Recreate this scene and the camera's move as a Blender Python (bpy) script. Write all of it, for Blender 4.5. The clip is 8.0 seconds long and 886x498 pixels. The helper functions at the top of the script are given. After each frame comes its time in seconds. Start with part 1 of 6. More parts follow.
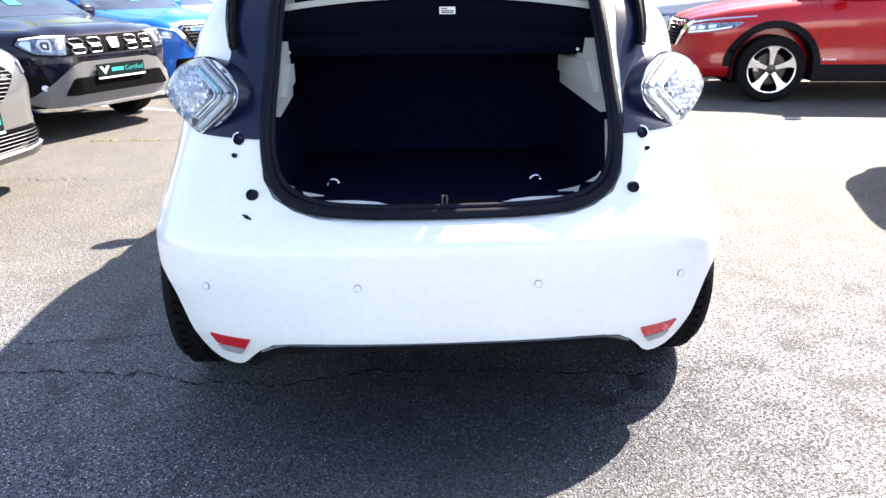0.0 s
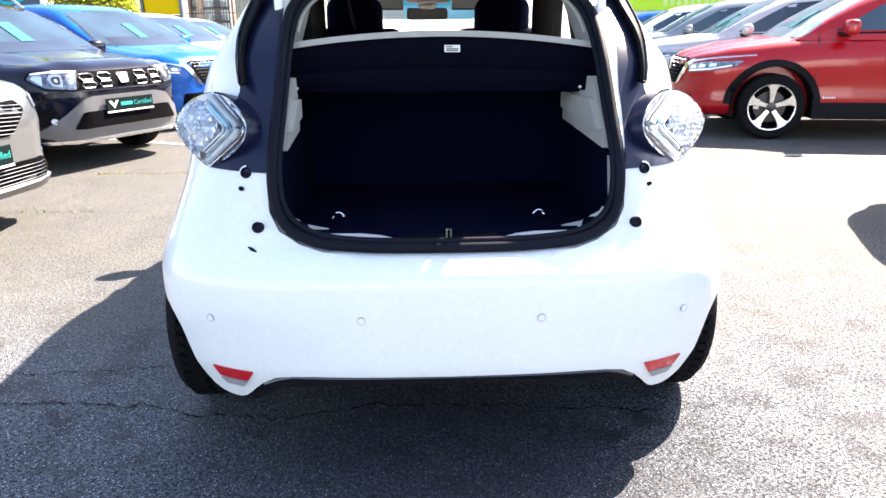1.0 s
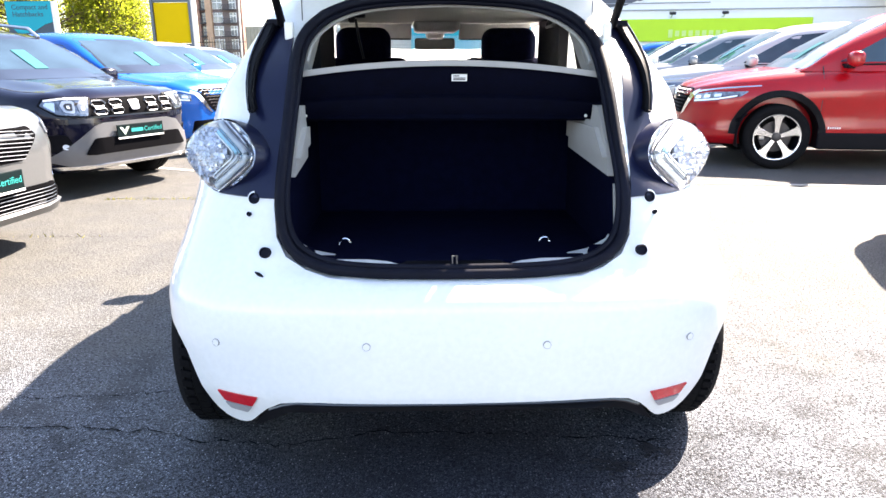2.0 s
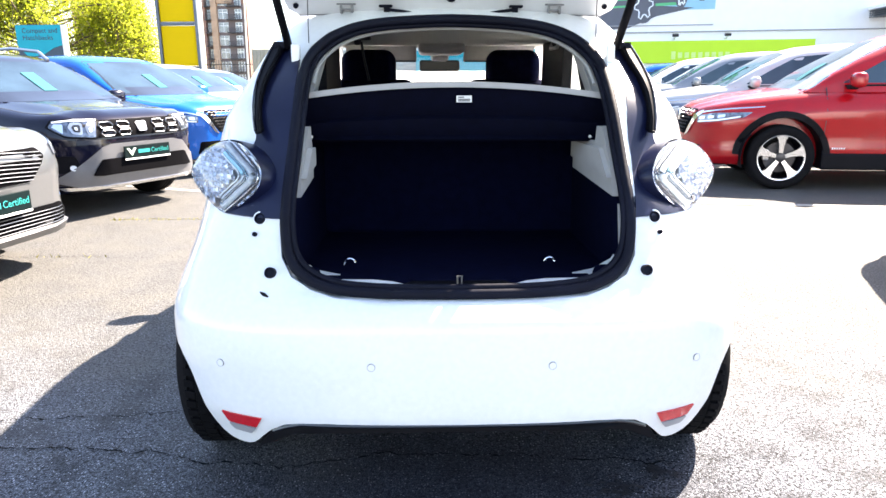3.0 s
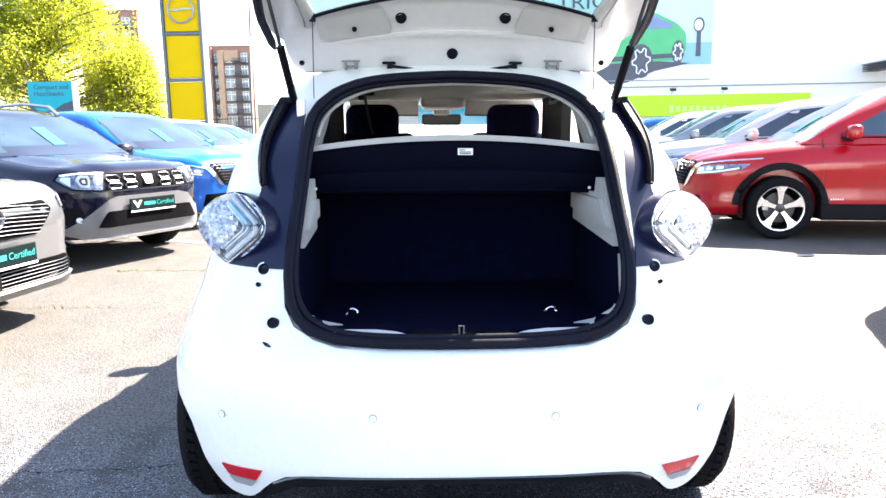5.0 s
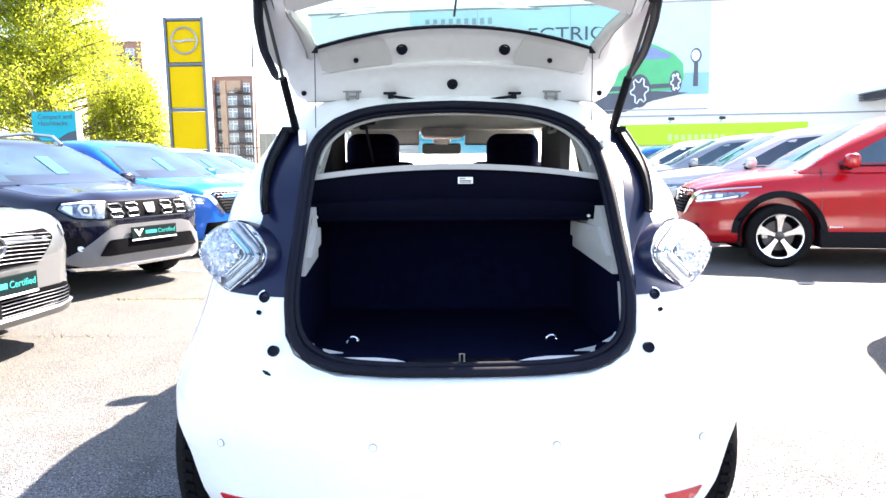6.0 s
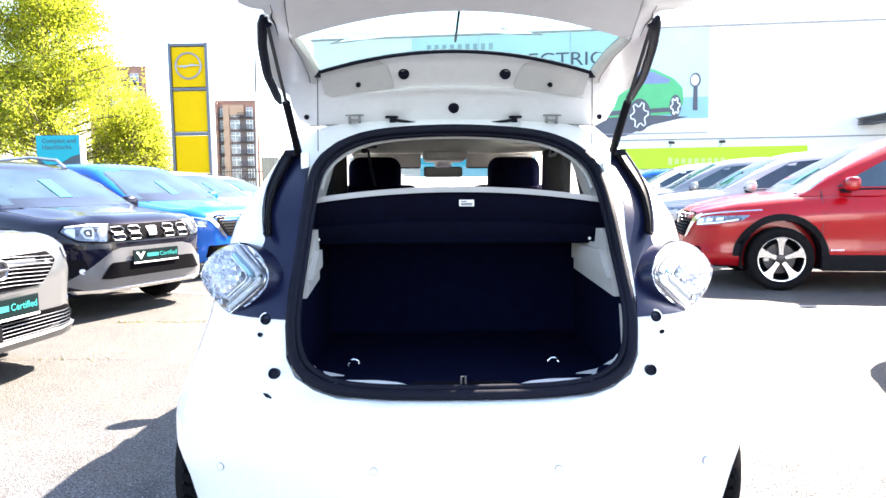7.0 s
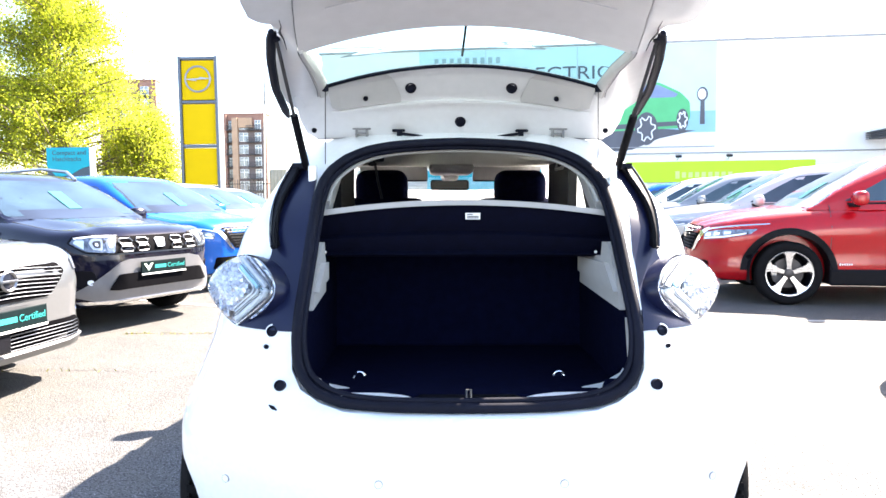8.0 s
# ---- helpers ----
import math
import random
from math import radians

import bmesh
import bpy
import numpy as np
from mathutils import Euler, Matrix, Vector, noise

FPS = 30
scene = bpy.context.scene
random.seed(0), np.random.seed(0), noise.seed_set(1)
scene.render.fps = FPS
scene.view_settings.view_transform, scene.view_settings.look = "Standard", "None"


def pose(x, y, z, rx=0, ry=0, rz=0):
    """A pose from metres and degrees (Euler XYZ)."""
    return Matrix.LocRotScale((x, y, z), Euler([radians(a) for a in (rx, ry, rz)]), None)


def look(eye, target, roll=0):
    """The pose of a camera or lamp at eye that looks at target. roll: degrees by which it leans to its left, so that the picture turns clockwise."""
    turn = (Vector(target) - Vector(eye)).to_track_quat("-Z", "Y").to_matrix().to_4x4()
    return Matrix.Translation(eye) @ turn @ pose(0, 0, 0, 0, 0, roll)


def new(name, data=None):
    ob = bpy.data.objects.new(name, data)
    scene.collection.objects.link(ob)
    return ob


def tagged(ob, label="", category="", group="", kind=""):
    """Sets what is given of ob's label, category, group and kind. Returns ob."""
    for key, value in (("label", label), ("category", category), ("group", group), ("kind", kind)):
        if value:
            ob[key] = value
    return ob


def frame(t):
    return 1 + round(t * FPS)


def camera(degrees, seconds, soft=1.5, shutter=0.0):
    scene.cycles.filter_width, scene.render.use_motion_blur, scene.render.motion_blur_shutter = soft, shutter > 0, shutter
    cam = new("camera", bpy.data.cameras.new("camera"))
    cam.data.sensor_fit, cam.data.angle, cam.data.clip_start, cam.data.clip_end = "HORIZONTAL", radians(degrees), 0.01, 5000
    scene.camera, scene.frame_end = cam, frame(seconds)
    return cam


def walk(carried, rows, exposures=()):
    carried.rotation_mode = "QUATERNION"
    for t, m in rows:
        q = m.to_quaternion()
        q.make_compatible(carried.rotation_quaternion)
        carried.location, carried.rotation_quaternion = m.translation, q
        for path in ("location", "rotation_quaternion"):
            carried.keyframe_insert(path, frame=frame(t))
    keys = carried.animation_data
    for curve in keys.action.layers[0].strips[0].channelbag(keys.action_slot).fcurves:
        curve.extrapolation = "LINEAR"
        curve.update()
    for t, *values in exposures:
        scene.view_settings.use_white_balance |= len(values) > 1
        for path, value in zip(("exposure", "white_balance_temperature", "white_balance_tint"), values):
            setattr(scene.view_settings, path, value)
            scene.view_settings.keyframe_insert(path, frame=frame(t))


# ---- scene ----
cam = camera(65.5, 8.0)
PATH = [
    (0, (-0.007, -1.614, 1.163), (0.004, 0.257, 0.459), -1.1),
    (0.5, (-0.01, -1.62, 1.164), (0.001, 0.269, 0.506), -0.9),
    (1, (-0.01, -1.625, 1.165), (-0.005, 0.28, 0.554), -0.8),
    (1.5, (-0.01, -1.631, 1.165), (-0.013, 0.286, 0.596), -0.6),
    (3, (-0.012, -1.632, 1.164), (-0.035, 0.309, 0.687), -0.6),
    (3.5, (-0.012, -1.643, 1.165), (-0.039, 0.306, 0.718), -0.6),
    (4, (-0.012, -1.649, 1.165), (-0.039, 0.308, 0.753), -0.5),
    (4.5, (-0.011, -1.647, 1.164), (-0.039, 0.318, 0.791), -0.7),
    (6, (-0.01, -1.657, 1.165), (-0.039, 0.327, 0.914), -0.8),
    (6.5, (-0.01, -1.659, 1.164), (-0.039, 0.329, 0.949), -0.9),
    (7, (-0.01, -1.662, 1.163), (-0.042, 0.329, 0.979), -0.8),
    (7.5, (-0.01, -1.662, 1.163), (-0.05, 0.331, 1.0), -0.7),
    (8, (-0.008, -1.667, 1.164), (-0.059, 0.327, 1.017), -0.6),
]
walk(cam, [(t, look(eye, target, roll)) for t, eye, target, roll in PATH],
     exposures=[(0, 2.70, 7300, 15), (1.5, 2.78, 7300, 15), (3.5, 2.95, 7300, 15), (4.5, 3.05, 7300, 15), (6.0, 3.17, 7150, 15), (8.0, 3.21, 7150, 15)])

# ---- light: high sun ahead and to the right, open sky ----
SUN_WAY = Vector((0.70, 0.65, 1.0)).normalized()
world = bpy.data.worlds.new("sky")
scene.world = world
world.use_nodes = True
wn = world.node_tree
sky = wn.nodes.new("ShaderNodeTexSky")
sky.sky_type = "NISHITA"
sky.sun_disc = False
sky.sun_elevation = math.asin(SUN_WAY.z)
sky.sun_rotation = math.atan2(SUN_WAY.x, SUN_WAY.y)
sky.dust_density = 0.8
wn.links.new(sky.outputs[0], wn.nodes["Background"].inputs[0])
wn.nodes["Background"].inputs[1].default_value = 0.087
sun_data = bpy.data.lights.new("sun", "SUN")
sun_data.energy, sun_data.angle, sun_data.color = 5.0, radians(0.55), (1.0, 0.95, 0.87)
sun = new("sun", sun_data)
sun.matrix_world = look(SUN_WAY * 60, (0, 0, 0))
scene.view_settings.exposure = 0.0


# ---- materials ----
def mat(name, color, rough=0.5, metal=0.0, vary=0.0, scale=20.0, bump=0.0, bump_scale=200.0, coat=0.0, spec=0.5, big=0.0):
    """A principled surface with variation at two scales and fine relief."""
    m = bpy.data.materials.new(name)
    m.use_nodes = True
    nt = m.node_tree
    b = nt.nodes["Principled BSDF"]
    b.inputs["Base Color"].default_value = (*color, 1)
    b.inputs["Roughness"].default_value = rough
    b.inputs["Metallic"].default_value = metal
    b.inputs["Coat Weight"].default_value = coat
    b.inputs["Coat Roughness"].default_value = 0.04
    b.inputs["Specular IOR Level"].default_value = spec
    tc = nt.nodes.new("ShaderNodeTexCoord")
    if vary:
        n1, n2 = nt.nodes.new("ShaderNodeTexNoise"), nt.nodes.new("ShaderNodeTexNoise")
        n1.inputs["Scale"].default_value, n2.inputs["Scale"].default_value = scale, (big or scale / 9)
        n1.inputs["Detail"].default_value = 6
        add = nt.nodes.new("ShaderNodeMath")
        add.operation = "ADD"
        nt.links.new(tc.outputs["Object"], n1.inputs["Vector"])
        nt.links.new(tc.outputs["Object"], n2.inputs["Vector"])
        nt.links.new(n1.outputs["Fac"], add.inputs[0])
        nt.links.new(n2.outputs["Fac"], add.inputs[1])
        ramp = nt.nodes.new("ShaderNodeMapRange")
        ramp.inputs["From Min"].default_value, ramp.inputs["From Max"].default_value = 0.7, 1.3
        ramp.inputs["To Min"].default_value, ramp.inputs["To Max"].default_value = 1 - vary, 1 + vary
        nt.links.new(add.outputs[0], ramp.inputs["Value"])
        mul = nt.nodes.new("ShaderNodeVectorMath")
        mul.operation = "SCALE"
        mul.inputs[0].default_value = color
        nt.links.new(ramp.outputs[0], mul.inputs["Scale"])
        nt.links.new(mul.outputs[0], b.inputs["Base Color"])
    if bump:
        nb, bp = nt.nodes.new("ShaderNodeTexNoise"), nt.nodes.new("ShaderNodeBump")
        nb.inputs["Scale"].default_value = bump_scale
        nb.inputs["Detail"].default_value = 4
        bp.inputs["Strength"].default_value = bump
        bp.inputs["Distance"].default_value = 0.004
        nt.links.new(tc.outputs["Object"], nb.inputs["Vector"])
        nt.links.new(nb.outputs["Fac"], bp.inputs["Height"])
        nt.links.new(bp.outputs[0], b.inputs["Normal"])
    return m


def paint(name, color, metal=0.0, rough=0.3):
    return mat(name, color, rough=rough, metal=metal, coat=0.75, spec=0.35, vary=0.04, scale=60, big=2.0)


def glass(name, color=(0.9, 0.97, 0.96), rough=0.0, ior=1.45):
    m = bpy.data.materials.new(name)
    m.use_nodes = True
    b = m.node_tree.nodes["Principled BSDF"]
    b.inputs["Base Color"].default_value = (*color, 1)
    b.inputs["Transmission Weight"].default_value = 1.0
    b.inputs["Roughness"].default_value = rough
    b.inputs["IOR"].default_value = ior
    return m


def asphalt_material():
    """Weathered asphalt: dark binder, pale worn chippings, dusty patches and a coarse relief."""
    m = bpy.data.materials.new("asphalt")
    m.use_nodes = True
    nt = m.node_tree
    b = nt.nodes["Principled BSDF"]
    tc = nt.nodes.new("ShaderNodeTexCoord")

    def tex(kind, scale, detail=2.0):
        n = nt.nodes.new(kind)
        n.inputs["Scale"].default_value = scale
        if kind == "ShaderNodeTexNoise":
            n.inputs["Detail"].default_value = detail
        nt.links.new(tc.outputs["Object"], n.inputs["Vector"])
        return n

    def ramp(source, a, c, lo, hi):
        r = nt.nodes.new("ShaderNodeMapRange")
        for k, v in (("From Min", a), ("From Max", c), ("To Min", lo), ("To Max", hi)):
            r.inputs[k].default_value = v
        nt.links.new(source, r.inputs["Value"])
        return r.outputs[0]

    def mix(fac, one, two):
        x = nt.nodes.new("ShaderNodeMix")
        x.data_type = "RGBA"
        nt.links.new(fac, x.inputs["Factor"])
        for v, k in ((one, 6), (two, 7)):
            if isinstance(v, tuple):
                x.inputs[k].default_value = (*v, 1)
            else:
                nt.links.new(v, x.inputs[k])
        return x.outputs[2]

    def times(one, two):
        x = nt.nodes.new("ShaderNodeMath")
        x.operation = "MULTIPLY"
        nt.links.new(one, x.inputs[0])
        nt.links.new(two, x.inputs[1])
        return x.outputs[0]

    chips = tex("ShaderNodeTexVoronoi", 118.0)
    small = tex("ShaderNodeTexVoronoi", 230.0)
    tone, tone2 = nt.nodes.new("ShaderNodeSeparateColor"), nt.nodes.new("ShaderNodeSeparateColor")
    nt.links.new(chips.outputs["Color"], tone.inputs[0])
    nt.links.new(small.outputs["Color"], tone2.inputs[0])
    grain = tex("ShaderNodeTexNoise", 170.0, 4)
    clumps = tex("ShaderNodeTexNoise", 84.0, 5)
    blots = tex("ShaderNodeTexNoise", 7.0, 5)
    patches = tex("ShaderNodeTexNoise", 1.1, 7)
    dust = tex("ShaderNodeTexNoise", 0.3, 4)
    binder = mix(ramp(grain.outputs["Fac"], 0.42, 0.58, 0, 1), (0.013, 0.0148, 0.022), (0.150, 0.163, 0.190))
    stones = mix(times(ramp(tone2.outputs[1], 0.55, 0.9, 0, 0.75), ramp(small.outputs["Distance"], 0.35, 0.6, 1, 0)), binder, (0.42, 0.44, 0.49))
    pits = mix(ramp(clumps.outputs["Fac"], 0.54, 0.58, 0, 0.96), stones, (0.005, 0.005, 0.007))
    blotted = mix(ramp(blots.outputs["Fac"], 0.48, 0.64, 0, 0.6), pits, (0.010, 0.010, 0.013))
    pale = mix(times(ramp(tone.outputs[0], 0.77, 0.85, 0, 1.0), ramp(chips.outputs["Distance"], 0.20, 0.36, 1, 0)), blotted, (0.60, 0.62, 0.68))
    worn = mix(ramp(patches.outputs["Fac"], 0.48, 0.74, 0, 0.20), pale, (0.16, 0.156, 0.148))
    sandy = mix(ramp(dust.outputs["Fac"], 0.45, 0.7, 0.0, 0.30), worn, (0.19, 0.187, 0.18))
    # under the tail: shade put into the colour over dark blotched asphalt, ragged rim
    tail_shade, length_of = nt.nodes.new("ShaderNodeMapping"), nt.nodes.new("ShaderNodeVectorMath")
    tail_shade.inputs["Location"].default_value = (0.0, -0.17, 0.0)
    tail_shade.inputs["Scale"].default_value = (1.15, 1.7, 0.0)
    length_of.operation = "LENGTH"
    nt.links.new(tc.outputs["Object"], tail_shade.inputs["Vector"])
    nt.links.new(tail_shade.outputs[0], length_of.inputs[0])
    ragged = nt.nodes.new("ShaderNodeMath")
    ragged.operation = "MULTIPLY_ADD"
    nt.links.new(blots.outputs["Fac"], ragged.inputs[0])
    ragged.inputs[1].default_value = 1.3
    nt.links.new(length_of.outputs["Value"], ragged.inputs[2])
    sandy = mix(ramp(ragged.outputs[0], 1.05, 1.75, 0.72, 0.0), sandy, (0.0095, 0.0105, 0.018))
    # past the tail of the hatchback the surface blends to a paler, finer mix
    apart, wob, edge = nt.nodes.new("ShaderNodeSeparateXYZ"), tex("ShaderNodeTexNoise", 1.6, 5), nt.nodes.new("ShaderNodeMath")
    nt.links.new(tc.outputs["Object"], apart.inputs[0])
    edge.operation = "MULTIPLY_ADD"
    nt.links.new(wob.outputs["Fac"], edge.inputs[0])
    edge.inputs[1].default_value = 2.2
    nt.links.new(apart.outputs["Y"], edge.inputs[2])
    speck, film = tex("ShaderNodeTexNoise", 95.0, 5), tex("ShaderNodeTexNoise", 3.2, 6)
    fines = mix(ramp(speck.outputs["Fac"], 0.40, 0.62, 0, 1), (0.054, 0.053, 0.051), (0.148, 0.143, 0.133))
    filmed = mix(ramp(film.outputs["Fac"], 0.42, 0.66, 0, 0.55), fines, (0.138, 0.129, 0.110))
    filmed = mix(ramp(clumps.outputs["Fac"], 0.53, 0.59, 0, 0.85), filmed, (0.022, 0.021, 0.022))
    far_mix = mix(ramp(edge.outputs[0], 1.5, 3.0, 0.0, 0.86), sandy, filmed)
    nt.links.new(far_mix, b.inputs["Base Color"])
    b.inputs["Roughness"].default_value = 0.6
    b.inputs["Specular IOR Level"].default_value = 0.20
    bp = nt.nodes.new("ShaderNodeBump")
    bp.inputs["Strength"].default_value = 1.0
    bp.inputs["Distance"].default_value = 0.005
    high = nt.nodes.new("ShaderNodeMath")
    high.operation = "MULTIPLY_ADD"
    nt.links.new(small.outputs["Distance"], high.inputs[0])
    high.inputs[1].default_value = -0.8
    nt.links.new(grain.outputs["Fac"], high.inputs[2])
    nt.links.new(high.outputs[0], bp.inputs["Height"])
    nt.links.new(bp.outputs[0], b.inputs["Normal"])
    return m


def leaf_material():
    m = bpy.data.materials.new("spring_leaf")
    m.use_nodes = True
    nt = m.node_tree
    b = nt.nodes["Principled BSDF"]
    geo, ramp = nt.nodes.new("ShaderNodeNewGeometry"), nt.nodes.new("ShaderNodeValToRGB")
    ramp.color_ramp.elements[0].color = (0.19, 0.26, 0.015, 1)
    ramp.color_ramp.elements[1].color = (0.55, 0.57, 0.055, 1)
    nt.links.new(geo.outputs["Random Per Island"], ramp.inputs[0])
    nt.links.new(ramp.outputs[0], b.inputs["Base Color"])
    b.inputs["Roughness"].default_value = 0.5
    trans = nt.nodes.new("ShaderNodeBsdfTranslucent")
    nt.links.new(ramp.outputs[0], trans.inputs[0])
    mixer = nt.nodes.new("ShaderNodeMixShader")
    mixer.inputs[0].default_value = 0.72
    nt.links.new(b.outputs[0], mixer.inputs[1])
    nt.links.new(trans.outputs[0], mixer.inputs[2])
    nt.links.new(mixer.outputs[0], nt.nodes["Material Output"].inputs[0])
    return m


WHITE = paint("white_paint", (0.80, 0.81, 0.82))
BLACK = mat("black_plastic", (0.0030, 0.0032, 0.0055), rough=0.6, spec=0.12, vary=0.2, bump=0.1, bump_scale=400)
GLOSS_BLACK = mat("gloss_black", (0.008, 0.009, 0.016), rough=0.14, vary=0.1, coat=0.5)
# dark gloss panel, with its shade put into the navy tone
NAVY_BLACK = mat("navy_shaded_panel", (0.005, 0.008, 0.032), rough=0.3, spec=0.3, vary=0.15)
# black plastic darkened to carry the shade of a recessed mesh
GRILLE_BLACK = mat("shaded_grille_black", (0.0012, 0.0012, 0.0022), rough=0.8, spec=0.05, vary=0.3, scale=120)
RUBBER = mat("rubber", (0.0035, 0.0045, 0.012), rough=0.6, spec=0.14, vary=0.25, scale=40, bump=0.15, bump_scale=120)
TYRE = mat("tyre_rubber", (0.0055, 0.0057, 0.007), rough=0.85, spec=0.1, vary=0.3, scale=25, bump=0.3, bump_scale=90)
CARPET = mat("boot_carpet", (0.0020, 0.0030, 0.0150), rough=0.95, vary=0.3, scale=300, bump=0.4, bump_scale=700, spec=0.04)
GREY_TRIM = mat("pale_grey_trim", (0.36, 0.355, 0.35), rough=0.65, vary=0.06, bump=0.12, bump_scale=500)
# body white darkened for the shade on the tailgate's inner face
SHADED_WHITE = mat("shaded_white_paint", (0.56, 0.56, 0.575), rough=0.42, vary=0.04, scale=40, big=2.0, coat=0.2)
ZINC = mat("zinc_plate", (0.20, 0.20, 0.21), rough=0.45, metal=0.6, vary=0.15)
CORNER_TRIM = mat("grey_corner_trim", (0.42, 0.415, 0.415), rough=0.7, vary=0.05, bump=0.12, bump_scale=500)
GATE_TRIM = mat("grey_gate_trim", (0.58, 0.572, 0.574), rough=0.7, vary=0.05, bump=0.12, bump_scale=500)
LINER = mat("headliner_cloth", (0.29, 0.288, 0.282), rough=0.9, vary=0.05, bump=0.2, bump_scale=600)
CHROME = mat("chrome", (0.85, 0.86, 0.88), rough=0.12, metal=1.0)
ALLOY = mat("alloy", (0.75, 0.76, 0.78), rough=0.25, metal=0.9, vary=0.05)
DARK_METAL = mat("dark_metal", (0.05, 0.05, 0.055), rough=0.4, metal=0.7, vary=0.2)
STEEL = mat("steel", (0.5, 0.5, 0.52), rough=0.35, metal=1.0, vary=0.1)
RED_LENS = mat("red_reflector", (0.55, 0.01, 0.02), rough=0.12, coat=1.0, vary=0.15, scale=150)
CLEAR = glass("clear_lens", (0.97, 0.99, 1.0))
TINT = glass("tailgate_glass", (0.58, 0.745, 0.705), ior=1.02)
PRIVACY = glass("privacy_glass", (0.34, 0.42, 0.42), ior=1.3)
CLEAN_GLASS = glass("window_glass", (0.93, 0.97, 0.96))
CAR_GLASS = mat("dark_car_glass", (0.022, 0.042, 0.062), rough=0.03, spec=0.62, vary=0.4, scale=3, big=1.2)
LAMP_CRYSTAL = mat("lamp_crystal", (0.50, 0.53, 0.60), rough=0.15, metal=0.7, vary=0.3, scale=90)
LAMP_PAN = mat("lamp_pan", (0.24, 0.26, 0.31), rough=0.25, metal=0.5, vary=0.2, scale=60)
LAMP_VEIL = mat("lamp_pale_strip", (0.50, 0.55, 0.60), rough=0.3, vary=0.15, scale=60, coat=0.6)
LAMP_SMOKE = mat("smoked_lamp_rim", (0.10, 0.11, 0.14), rough=0.3, metal=0.4, vary=0.2)
LAMP_BLUE = mat("lamp_blue_strip", (0.30, 0.62, 0.80), rough=0.2, vary=0.12, scale=50, coat=1.0)
LAMP_WHITE = mat("lamp_white_strip", (0.85, 0.9, 0.95), rough=0.15, vary=0.06, coat=1.0)
HEAD_LAMP = mat("headlamp_reflector", (0.20, 0.22, 0.26), rough=0.14, metal=0.7, vary=0.8, scale=40, big=14, bump=0.5, bump_scale=40)
PAPER = mat("white_label", (0.8, 0.8, 0.78), rough=0.6, vary=0.05)
INK = mat("ink", (0.02, 0.02, 0.025), rough=0.6)
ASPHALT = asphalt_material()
LEAF = leaf_material()
BARK = mat("bark", (0.12, 0.09, 0.065), rough=0.9, vary=0.4, scale=12, bump=0.8, bump_scale=25)


# ---- mesh helpers ----
def thing(name, label, category, m=None, group="", kind=""):
    ob = tagged(new(name), label, category, group, kind)
    if m is not None:
        ob.matrix_world = m
    return ob


def part(name, bm, material, parent, label="", smooth=False, keep=False):
    me = bpy.data.meshes.new(name)
    bmesh.ops.recalc_face_normals(bm, faces=bm.faces)
    bm.to_mesh(me)
    if not keep:
        bm.free()
    if smooth:
        me.polygons.foreach_set("use_smooth", [True] * len(me.polygons))
        me.set_sharp_from_angle(angle=radians(38))
    me.materials.append(material)
    ob = new(name, me)
    ob.parent = parent
    return tagged(ob, label)


def struct(name, bm, material, label, category, smooth=False, kind="structure"):
    ob = part(name, bm, material, None, smooth=smooth)
    return tagged(ob, label, category, kind=kind)


def again(ob, m, parent=None):
    """A second piece on the same mesh."""
    c = ob.copy()
    scene.collection.objects.link(c)
    c.parent = parent if parent is not None else ob.parent
    c.matrix_basis = m
    return c


def box(sx, sy, sz, at=(0, 0, 0), bevel=0.0, turn=None, segments=2):
    bm = bmesh.new()
    bmesh.ops.create_cube(bm, size=1.0)
    bmesh.ops.scale(bm, vec=(sx, sy, sz), verts=bm.verts)
    if bevel:
        bmesh.ops.bevel(bm, geom=bm.edges[:], offset=bevel, segments=segments, affect="EDGES", profile=0.5)
    if turn is not None:
        bmesh.ops.transform(bm, matrix=turn, verts=bm.verts)
    bmesh.ops.translate(bm, vec=at, verts=bm.verts)
    return bm


def join(*bms):
    out = bms[0]
    for bm in bms[1:]:
        me = bpy.data.meshes.new("tmp")
        bm.to_mesh(me)
        bm.free()
        out.from_mesh(me)
        bpy.data.meshes.remove(me)
    return out


def lathe(profile, steps=32, axis="Y"):
    """A ring swept from (radius, offset along the axis) pairs."""
    bm = bmesh.new()
    rings = []
    for i in range(steps):
        a = 2 * math.pi * i / steps
        c, s = math.cos(a), math.sin(a)
        if axis == "Y":
            rings.append([bm.verts.new((r * c, o, r * s)) for r, o in profile])
        elif axis == "X":
            rings.append([bm.verts.new((o, r * c, r * s)) for r, o in profile])
        else:
            rings.append([bm.verts.new((r * c, r * s, o)) for r, o in profile])
    for i in range(steps):
        p, q = rings[i], rings[(i + 1) % steps]
        for k in range(len(profile) - 1):
            bm.faces.new((p[k], p[k + 1], q[k + 1], q[k]))
    bmesh.ops.remove_doubles(bm, verts=bm.verts, dist=1e-5)
    return bm


